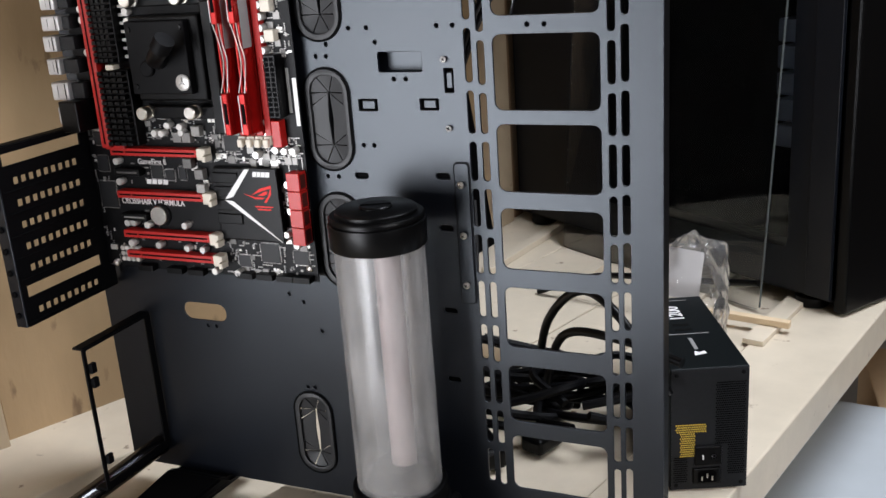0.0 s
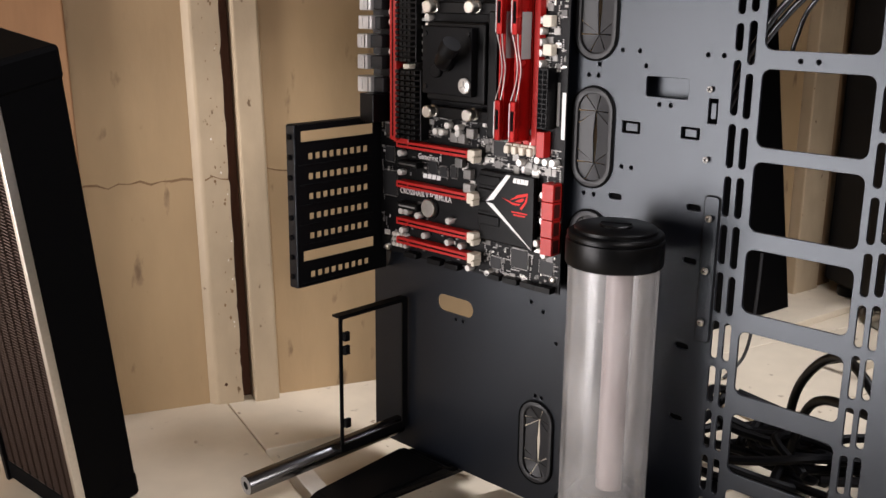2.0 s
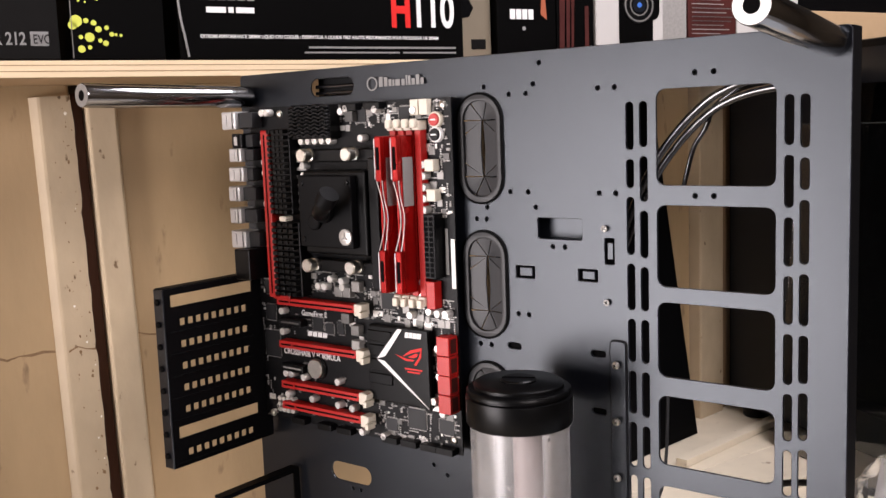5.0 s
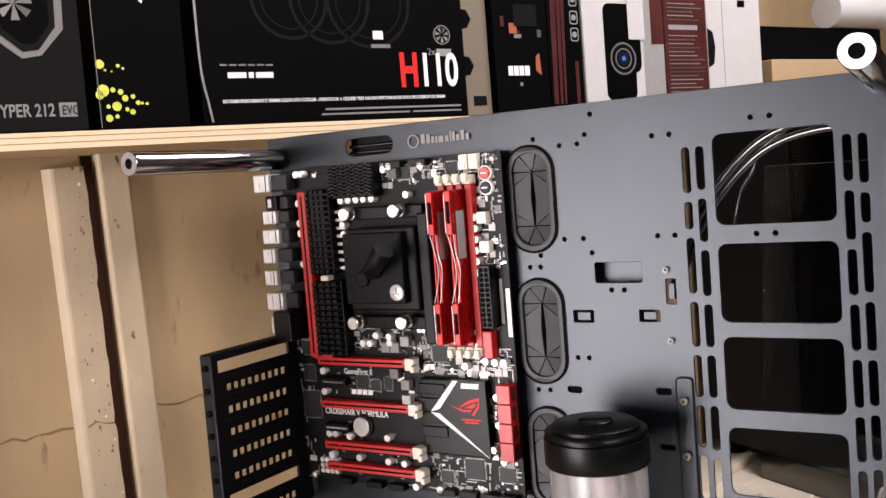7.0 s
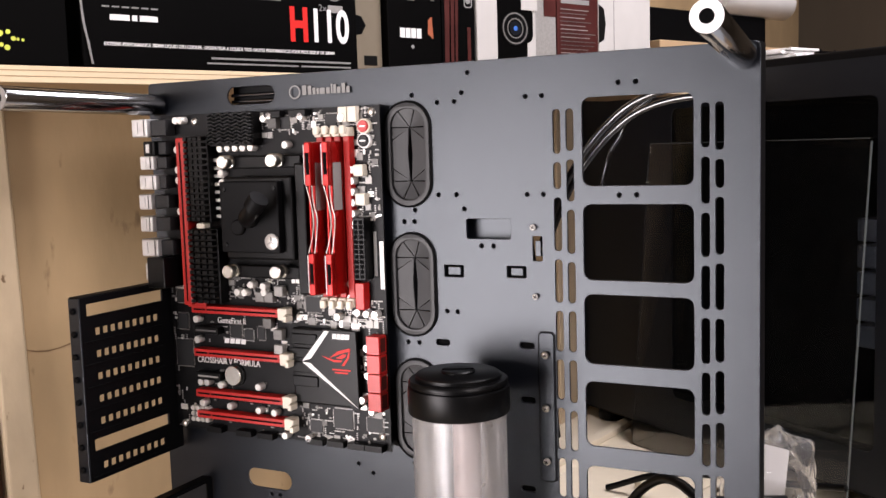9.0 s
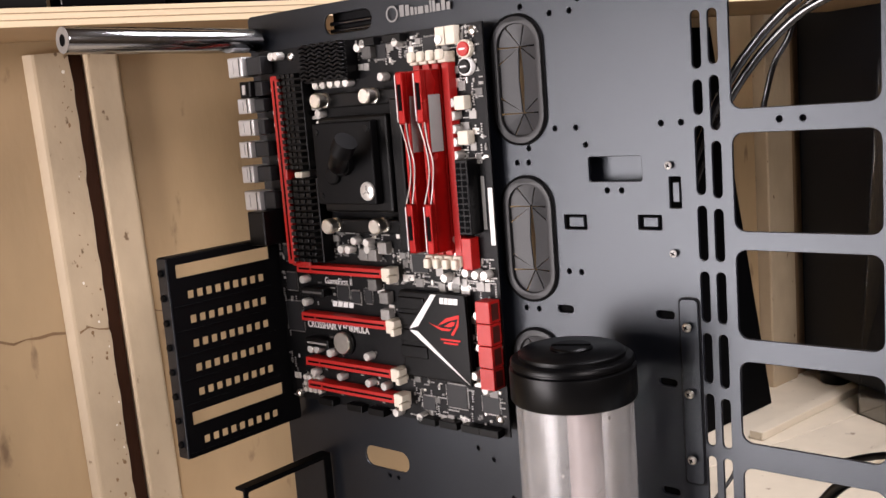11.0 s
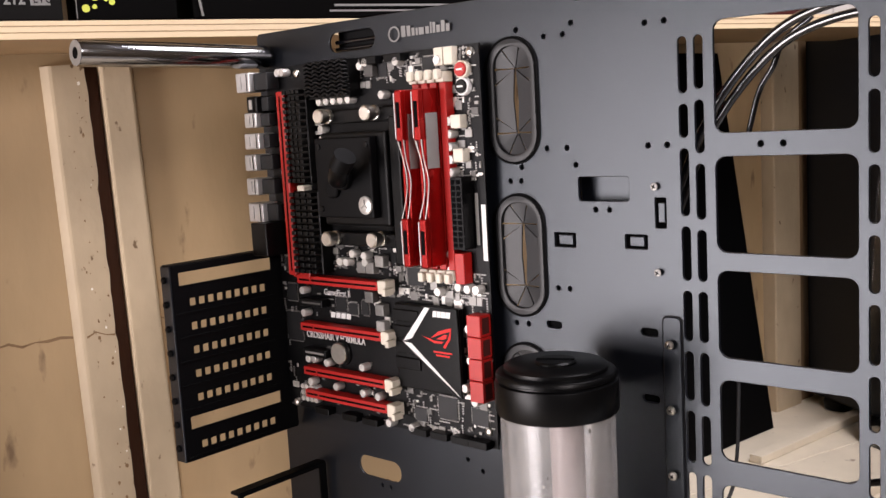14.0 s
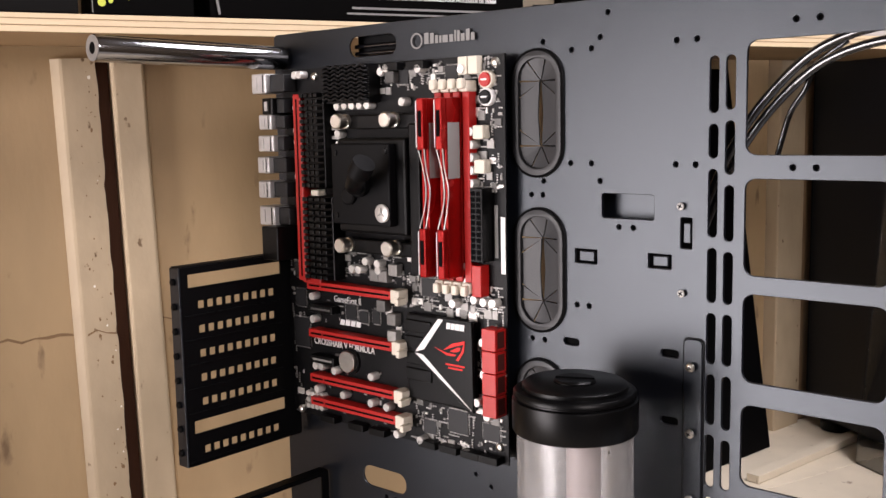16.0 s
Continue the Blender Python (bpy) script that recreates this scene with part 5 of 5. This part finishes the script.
    rod = tube([(0.335, 0.52, 0.135), (0.25, 0.56, 0.118), (0.10, 0.60, 0.10), (0.0, 0.62, BENCH + 0.005)], 0.0045, 10)
    solo("black_cable_sleeve", rod, PLASTIC, "thin black sleeved cable arching over the bench", "cable", smooth=True)
    # a dark board that leans on the wall
    solo("black_board", sheet([(-0.45, 0.0), (0.0, 0.0), (-0.082, 0.57), (-0.45, 0.57)], [], 0.006, WALLFAR @ Matrix.Translation((0.5686, -0.0587, BENCH + 0.001)) @ pose(0, 0, 0, -3) @ STAND), MATTE,
         "flat black board leaning on the wall", "board")


def build_radiator():
    r = thing("radiator", (-0.33, -0.3, BENCH), "black radiator with fine brown fins standing on end", "radiator")
    top, bot = Vector((-0.262, -0.352, 0.528)), Vector((-0.350, -0.263, BENCH + 0.001))
    k = Vector((-0.164, 0.984, 0)).normalized()
    up = (top - bot).normalized()
    left = up.cross(k).normalized() * -1
    if left.x > 0:
        left = -left
    k2 = left.cross(up).normalized()
    if k2.dot(k) < 0:
        k2 = -k2
    m = Matrix.Translation(bot) @ Matrix((left, -k2, up)).transposed().to_4x4()
    H = (top - bot).length
    # x away to the far side, y towards the fin corner, z along its length
    part("tank_side", box(0, 0.13, 0.0, 0.060, 0.004, H - 0.004, 0.0015), MATTE, r, m=m)
    part("end_tank", box(-0.001, 0.131, -0.002, 0.066, H - 0.03, H, 0.004), MATTE, r, m=m)
    part("end_tank", box(-0.001, 0.131, -0.002, 0.066, 0.0, 0.03, 0.004), MATTE, r, m=m)
    part("rim", box(-0.0015, 0.004, 0.060, 0.069, 0.0, H, 0.0008), NICKEL, r, "worn bright rim", m=m)
    part("rim", box(0.126, 0.1315, 0.060, 0.069, 0.0, H, 0.0008), BLACK, r, m=m)
    f = bmesh.new()
    n = int(H / 0.0035)
    for c in range(9):
        x = 0.008 + 0.0132 * c
        for i in range(n):
            box(x, x + 0.010, 0.060, 0.0655, 0.004 + i * H / n * 0.97, 0.004 + i * H / n * 0.97 + 0.0012, bm=f)
    tagged(part("fin_pack", f, mat("brown_fins", (0.06, 0.038, 0.03), 0.4, 0.6, 0.2, 300), r, "fine brown fins", m=m), kind="stuff")


def build_shelf_goods():
    zs = 0.6575
    box_frame = [SHELFM]
    def carton(name, u0, u1, h, material, label, v1=0.097, v0=None, span=(0.0, 1.0), tall=1.0):
        """A box drawn between u0 and u1; span says where it stands on the shelf, tall how high it is for its drawing."""
        k = (span[1] - span[0]) / (u1 - u0)
        box_frame[0] = SHELFM @ Matrix.Translation((span[0], 0, zs - 0.0025)) @ Matrix.Diagonal((k, 1, tall, 1)) @ Matrix.Translation((-u0, 0, -zs))
        e = thing(name, SHELFM @ Vector(((span[0] + span[1]) / 2, -0.05, zs - 0.0025)), label, "box", "boxes on the shelf")
        part("carton", wbox(u0, u1, v0 if v0 is not None else v1 - 0.085, v1, zs + 0.0005, zs + h, 0.0012), material, e, m=box_frame[0])
        return e
    def at(u, z, v=0.097):
        return box_frame[0] @ pose(u, -v - 0.0003, z, 90)
    def strip(e, u0, u1, z0, z1, material, name="print_bar", v=0.097, label=""):
        return part(name, wbox(u0, u1, v, v + 0.0004, z0, z1), material, e, label, m=box_frame[0])
    def ring(e, u, z, r0, r1, material, v=0.097, name="print_ring"):
        return part(name, sheet(disc(0, 0, r1, 28), [disc(0, 0, r0, 28)] if r0 else [], 0.0004, at(u, z, v)), material, e)
    def shape(e, pts, material, v=0.097, name="printed_shape"):
        return part(name, sheet(pts, [], 0.0004, at(0, 0, v)), material, e)
    # cooler box
    e = carton("cooler_box", 0.004, 0.098, 0.19, BOXDARK, "dark grey printed box of a processor cooler", span=(-0.362, -0.268), tall=0.99)
    part("lettering", letters("HYPER 212", 0.0165, at(0.0125, zs + 0.0145), stretch=0.72, bold=0.0003), GREYINK, e, "grey lettering")
    strip(e, 0.0725, 0.0885, zs + 0.0135, zs + 0.0268, GREYINK)
    part("lettering", letters("EVO", 0.0125, at(0.0745, zs + 0.0155, 0.0975), stretch=0.7), BOXDARK, e)
    shape(e, [(0.015, 0.80), (0.02, 0.745), (0.045, 0.725), (0.062, 0.728), (0.083, 0.752), (0.085, 0.80)], GREYCHIP)
    shape(e, [(0.02, 0.80), (0.026, 0.748), (0.046, 0.731), (0.060, 0.733), (0.076, 0.754), (0.078, 0.80)], BOXDARK, 0.0975)
    shape(e, [(0.024, 0.80), (0.030, 0.752), (0.047, 0.738), (0.058, 0.739), (0.071, 0.757), (0.072, 0.80)], BOXBLACK, 0.0979)
    for i in range(7):
        a = 2 * math.pi * i / 7
        shape(e, [(0.042, 0.775), (0.042 + 0.016 * math.cos(a), 0.775 + 0.016 * math.sin(a)), (0.042 + 0.016 * math.cos(a + 0.5), 0.775 + 0.016 * math.sin(a + 0.5))], GREYCHIP, 0.0983)
    # black box with yellow dots
    e = carton("speckled_box", 0.102, 0.190, 0.17, BOXBLACK, "black printed box with yellow-green dots", span=(-0.2575, -0.169), tall=1.01)
    strip(e, 0.1028, 0.1036, zs + 0.002, zs + 0.168, GREYCHIP)
    rnd = random.Random(3)
    for u, z, r in ((0.1065, 0.7185, 0.0042), (0.111, 0.713, 0.0012), (0.1235, 0.717, 0.0018), (0.128, 0.7145, 0.0014), (0.117, 0.7118, 0.0009), (0.1075, 0.694, 0.0056), (0.104, 0.690, 0.004), (0.1165, 0.6945, 0.0024),
                    (0.1235, 0.6925, 0.0026), (0.1275, 0.6865, 0.003), (0.135, 0.688, 0.0022), (0.1395, 0.682, 0.0022), (0.1435, 0.6815, 0.0014), (0.148, 0.681, 0.0014), (0.119, 0.679, 0.0044), (0.1285, 0.676, 0.002),
                    (0.1335, 0.6735, 0.0026), (0.111, 0.679, 0.002), (0.111, 0.668, 0.0034), (0.1185, 0.6695, 0.002)):
        ring(e, u, z, 0, r, YELLOWINK, name="printed_dot")
    shape(e, [(0.148, 0.785), (0.153, 0.780), (0.152, 0.776), (0.146, 0.782)], WHITEINK)
    # long liquid cooler box
    e = carton("liquid_cooler_box", 0.202, 0.507, 0.165, BOXBLACK, "long black liquid cooler box with red and white lettering", span=(-0.155, 0.172), tall=1.04)
    part("lettering", letters("H", 0.050, at(0.421, zs + 0.0355), stretch=0.66, bold=0.0018), REDINK, e, "large red letter")
    part("lettering", letters("110", 0.050, at(0.4455, zs + 0.0355), stretch=0.68, bold=0.0012), WHITEINK, e, "large white number")
    part("lettering", letters("EXTREME-PERFORMANCE 280MM LIQUID CPU COOLER : DISSIPATEUR A LIQUIDE TRES HAUTES PERFORMANCES POUR PROCESSEUR DE 280MM", 0.0046, at(0.222, zs + 0.0213), stretch=0.86, bold=0.0001), WHITEINK, e, "line of small white lettering")
    strip(e, 0.33, 0.497, zs + 0.0115, zs + 0.0135, GREYINK)
    strip(e, 0.325, 0.430, zs + 0.0065, zs + 0.0082, GREYINK)
    strip(e, 0.434, 0.497, zs + 0.0065, zs + 0.0082, GREYINK)
    strip(e, 0.229, 0.248, zs + 0.0455, zs + 0.051, WHITEINK)
    strip(e, 0.2505, 0.2555, zs + 0.0455, zs + 0.051, WHITEINK)
    strip(e, 0.258, 0.276, zs + 0.0455, zs + 0.051, WHITEINK)
    for k in range(6):
        strip(e, 0.222 + 0.0095 * k, 0.229 + 0.0095 * k, zs + 0.0575, zs + 0.0590, GREYINK)
    strip(e, 0.392, 0.404, zs + 0.085, zs + 0.094, WHITEINK)
    strip(e, 0.389, 0.412, zs + 0.076, zs + 0.080, GREYCHIP)
    ring(e, 0.4785, zs + 0.091, 0.0098, 0.0108, GREYINK)
    for k in range(7):
        a = 2 * math.pi * k / 7
        shape(e, [(0.4785 + 0.002 * math.cos(a), zs + 0.091 + 0.002 * math.sin(a)), (0.4785 + 0.009 * math.cos(a), zs + 0.091 + 0.009 * math.sin(a)), (0.4785 + 0.008 * math.cos(a + 0.5), zs + 0.091 + 0.008 * math.sin(a + 0.5))], GREYCHIP)
    part("lettering", letters("2x", 0.0105, at(0.458, zs + 0.0685)), GREYINK, e)
    strip(e, 0.470, 0.489, zs + 0.0675, zs + 0.0755, GREYCHIP)
    for u, r in ((0.30, 0.042), (0.345, 0.046), (0.39, 0.05)):
        ring(e, u, zs + 0.125, r - 0.0035, r, BOXDARK)
        ring(e, u, zs + 0.125, r - 0.012, r - 0.0105, BOXDARK)
    part("torn_edge", tube([(0.2025, -0.0975, zs + 0.16), (0.2028, -0.0975, zs + 0.06), (0.2075, -0.0985, zs + 0.02), (0.210, -0.0985, zs + 0.003)], 0.0011, 6), GREYINK, e, "worn pale box edge", m=box_frame[0])
    # beige box with punched holes
    e = carton("punched_box", 0.509, 0.547, 0.2, BOXBEIGE, "beige box with dark round cut-outs", 0.085, span=(0.1735, 0.217), tall=1.055)
    for z in (zs + 0.045, zs + 0.098, zs + 0.15):
        part("cut_out", sheet([(0.5095, z), (0.5095, z + 0.024), (0.521, z + 0.022), (0.5265, z + 0.012), (0.521, z + 0.002)], [], 0.0005, at(0, 0, 0.085)), MATTE, e)
    strip(e, 0.523, 0.540, zs + 0.012, zs + 0.023, BOXDARK, v=0.085)
    # microphone box
    e = carton("microphone_box", 0.549, 0.625, 0.2, BOXBLACK, "black and red printed microphone box", 0.095, span=(0.2195, 0.3035), tall=1.07)
    for k in range(4):
        strip(e, 0.5655 + 0.0078 * k, 0.572 + 0.0078 * k, zs + 0.044, zs + 0.055, WHITEINK, v=0.095)
    ring(e, 0.583, zs + 0.034, 0, 0.0022, GREYINK, 0.095)
    shape(e, [(0.605, zs + 0.05), (0.613, zs + 0.044), (0.611, zs + 0.07), (0.606, zs + 0.066)], ORANGEINK, 0.095)
    for k in range(16):
        u, z = rnd.uniform(0.552, 0.615), zs + rnd.uniform(0.085, 0.19)
        strip(e, u, u + rnd.uniform(0.003, 0.012), z, z + rnd.uniform(0.003, 0.012), rnd.choice([ORANGEINK, BOXRED, GREYCHIP]), v=0.095 + 0.0002 * (k % 3))
    strip(e, 0.577, 0.610, zs + 0.10, zs + 0.125, BOXDARK, v=0.0955)
    # game-like box with red streaks and icons
    e = carton("camera_accessory_box", 0.627, 0.676, 0.2, BOXBLACK, "black box with red streaks and small white icons", 0.095, span=(0.305, 0.3605), tall=1.08)
    for k, (u, w) in enumerate(((0.630, 0.006), (0.639, 0.004), (0.6455, 0.003))):
        shape(e, [(u, zs + 0.01), (u + w, zs + 0.01), (u + w + 0.006, zs + 0.2), (u + 0.003, zs + 0.2)], BOXRED, 0.095)
    for z in (0.083, 0.103, 0.124):
        part("icon", sheet(rounded(0.660, 0.672, zs + z, zs + z + 0.016, 0.003, 3), [rounded(0.6612, 0.6708, zs + z + 0.0012, zs + z + 0.0148, 0.0024, 3)], 0.0004, at(0, 0, 0.095)), GREYINK, e)
        ring(e, 0.666, zs + z + 0.008, 0, 0.0035, GREYINK, 0.095)
    strip(e, 0.664, 0.669, zs + 0.005, zs + 0.06, BOXRED, v=0.095)
    # white camera box with a picture of a camera
    e = carton("camera_box", 0.678, 0.768, 0.2, BOXWHITE, "white box with a printed black camera", 0.097, span=(0.3625, 0.470), tall=1.09)
    shape(e, rounded(0.708, 0.754, zs + 0.012, zs + 0.128, 0.009, 4), BOXBLACK)
    shape(e, rounded(0.715, 0.763, zs + 0.045, zs + 0.090, 0.010, 4), BOXBLACK, 0.0972)
    for r0, r1, m_ in ((0.0, 0.021, PLASTIC), (0.0175, 0.0195, GREYCHIP), (0.011, 0.0125, GREYCHIP), (0.0, 0.0085, TOWERBLUE), (0.0, 0.003, BLUEWIRE)):
        ring(e, 0.735, zs + 0.062, r0, r1, m_, 0.0974 + (0.021 - r1) * 0.05)
    strip(e, 0.744, 0.769, zs + 0.085, zs + 0.145, BOXWHITE, "sticker", 0.0985, "white paper sticker")
    # grey and red printed box
    e = carton("lens_box", 0.770, 0.805, 0.2, GREYCHIP, "grey box with a red glow print", 0.092, span=(0.4725, 0.515), tall=1.1)
    strip(e, 0.785, 0.8045, zs + 0.08, zs + 0.2, BOXRED, v=0.092)
    e = carton("text_box", 0.807, 0.873, 0.2, BOXRED, "dark red box covered with fine print", 0.092, span=(0.5175, 0.603), tall=1.105)
    for k in range(38):
        z = zs + 0.010 + 0.0050 * k
        if k not in (17, 18, 19, 25):
            strip(e, 0.812, 0.812 + rnd.uniform(0.038, 0.056), z, z + 0.0011, GREYCHIP, v=0.092)
    strip(e, 0.813, 0.858, zs + 0.098, zs + 0.104, GREYINK, v=0.092)
    # white box with vertical print
    e = carton("white_box", 0.876, 0.966, 0.21, BOXWHITE, "white box with black vertical print", 0.09, span=(0.606, 0.724), tall=1.12)
    strip(e, 0.9015, 0.9022, zs, zs + 0.2, GREYINK, "fold_line", 0.09)
    part("cut_out", sheet([(0.8765, zs + 0.05), (0.8765, zs + 0.10), (0.885, zs + 0.095), (0.888, zs + 0.075), (0.885, zs + 0.055)], [], 0.0005, at(0, 0, 0.09)), BOXDARK, e)
    for k in range(4):
        strip(e, 0.928, 0.940, zs + 0.128 + 0.011 * k, zs + 0.137 + 0.011 * k, BOXBLACK, v=0.09)
    # far end of the shelf: dark case, carton and a white roll
    e = carton("dark_equipment_case", 0.972, 1.30, 0.115, MATTE, "black equipment case on the shelf", 0.03, -0.06, span=(0.735, 1.13), tall=1.12)
    e = carton("brown_carton", 1.0, 1.36, 0.062, CARTON, "low brown cardboard carton on the shelf", 0.08, span=(0.76, 1.19), tall=1.12)
    e = thing("white_roll", SHELFM @ Vector((1.02, -0.05, zs + 0.12)), "white paper roll lying on the black case", "paper roll")
    part("roll", lathe([(0.004, 0.99), (0.029, 0.99), (0.030, 0.992), (0.030, 1.20), (0.029, 1.202), (0.004, 1.202)], (0, 0.0, 0), "x", 28), BOXWHITE, e, m=SHELFM @ Matrix.Translation((0, -0.02, zs + 0.157)), smooth=True)
    e = thing("mesh_tray", SHELFM @ Vector((1.30, -0.05, zs)), "black wire letter tray on the shelf", "tray")
    for k in range(4):
        part("wire", wbox(1.20, 1.42, 0.06, 0.064, zs + 0.002 + 0.022 * k, zs + 0.006 + 0.022 * k), BLACK, e, m=SHELFM @ Matrix.Translation((0, 0, -0.0025)))
    for k in range(5):
        part("wire", wbox(1.202 + 0.053 * k, 1.206 + 0.053 * k, 0.0645, 0.067, zs + 0.0005, zs + 0.075), BLACK, e, m=SHELFM @ Matrix.Translation((0, 0, -0.0025)))


def build_clutter():
    # black cables heaped behind the case
    rnd = random.Random(8)
    loops = [[(0.30, 0.10, 0.17), (0.25, 0.12, 0.235), (0.20, 0.16, 0.245), (0.15, 0.20, 0.19), (0.13, 0.22, BENCH + 0.05)],
             [(0.31, 0.11, 0.20), (0.24, 0.14, 0.205), (0.17, 0.19, 0.18), (0.14, 0.21, 0.10)]]
    g = "black cables behind the case"
    for p in loops:
        solo("power_cable", tube(p, 0.0048, 10), PLASTIC, "thick black power cable looping behind the case", "cable", g, smooth=True)
    for k in range(13):
        c = Vector((rnd.uniform(0.08, 0.22), rnd.uniform(0.17, 0.28), BENCH + 0.008 + 0.0045 * k))
        pts = []
        for j in range(7):
            a = j * 1.0 + k
            pts.append(c + Vector((math.cos(a) * rnd.uniform(0.05, 0.085), math.sin(a) * rnd.uniform(0.03, 0.055), 0.012 * math.sin(a * 1.7) + 0.006)))
        for q in pts:
            q.z = max(q.z, BENCH + 0.006)
        solo("coiled_cable", tube(pts, 0.0050, 8), BLACK, "coiled black cable lying on the bench", "cable", g, smooth=True)
    solo("cable_end", box(-0.012, 0.012, -0.03, 0.03, 0, 0.022, 0.004), PLASTIC, "black cable plug lying on the bench", "plug", m=pose(0.10, 0.13, BENCH + 0.001, 0, 0, 40))
    solo("cable_end", box(-0.014, 0.014, -0.022, 0.022, 0, 0.018, 0.004), PLASTIC, "black cable plug lying on the bench", "plug", m=pose(0.15, 0.17, BENCH + 0.001, 0, 0, -20))
    solo("hanging_cable", tube([(-0.064, 0.54, 0.225), (-0.060, 0.53, 0.19), (-0.056, 0.515, 0.13), (-0.058, 0.50, 0.085), (-0.07, 0.47, BENCH + 0.003)], 0.0024, 8), RUBBER, "thin black cable hanging behind the case", "cable", smooth=True)
    # cables behind the topmost opening
    for dy, dz, r in ((0.0, 0.0, 0.0031), (0.005, -0.0085, 0.0029)):
        pts = [(0.298, 0.03 + dy, 0.606 + dz), (0.25, 0.034 + dy, 0.608 + dz), (0.21, 0.036 + dy, 0.597 + dz), (0.178, 0.038 + dy, 0.571 + dz), (0.152, 0.036 + dy, 0.534 + dz), (0.13, 0.03 + dy, 0.48 + dz)]
        solo("front_cable", tube(pts, r, 12), CABLE, "glossy dark cable running behind the case", "cable", "cables behind the top opening", smooth=True)
    solo("front_cable", tube([(0.222, 0.046, 0.601), (0.2035, 0.047, 0.588), (0.196, 0.047, 0.572), (0.187, 0.047, 0.558), (0.181, 0.047, 0.538), (0.179, 0.046, 0.528)], 0.0019, 10), CABLE, "thin glossy cable branching off and hanging down", "cable", "cables behind the top opening", smooth=True)
    # crumpled clear bag behind the power supply
    b = bmesh.new()
    bmesh.ops.create_icosphere(b, subdivisions=5, radius=1.0)
    for v in b.verts:
        n = noise.noise(v.co * 1.5) * 0.22 + abs(noise.noise(v.co * 3.2)) * 0.15 - abs(noise.noise(v.co * 7.0)) * 0.05
        v.co = v.co * (1 + n)
        v.co = Vector((v.co.x * 0.056, v.co.y * 0.05, max(v.co.z, -0.9) * 0.092))
    e = thing("plastic_bag", (0.27, 0.39, BENCH), "crumpled clear plastic bag with a paper slip", "plastic bag")
    part("film", b, BAG, e, m=pose(0.262, 0.40, BENCH + 0.085, 0, 8, 20), smooth=True)
    part("paper_slip", box(-0.022, 0.022, -0.0004, 0.0004, -0.03, 0.03), BOXWHITE, e, "white paper slip", m=pose(0.262, 0.385, BENCH + 0.135, -30, 14, 20))
    # under and beside the bench
    e = thing("storage_bin", (0.60, 0.34, -0.75), "grey plastic storage bin with a ribbed lid", "storage bin")
    mb = pose(0.60, 0.34, 0.085, 0, 0, -5)
    part("bin_body", box(-0.28, 0.28, -0.38, 0.42, -0.8345, -0.27, 0.02), BINGREY, e, m=mb)
    part("lid", box(-0.30, 0.30, -0.40, 0.44, -0.27, -0.235, 0.01), BINGREY, e, "grey lid", m=mb)
    part("lid_rim", box(-0.27, 0.27, -0.37, -0.01, -0.2345, -0.226, 0.004), BINGREY, e, m=mb)
    part("lid_rim", box(-0.27, 0.27, 0.03, 0.41, -0.2345, -0.226, 0.004), BINGREY, e, m=mb)
    solo("brown_carton", box(-0.2, 0.2, -0.15, 0.15, -0.6495, -0.13, 0.003), CARTON, "brown cardboard carton on the floor", "carton", m=pose(0.68, 1.08, -0.1, 0, 0, 8))


build_psu()
build_tower()
build_radiator()
build_shelf_goods()
build_clutter()
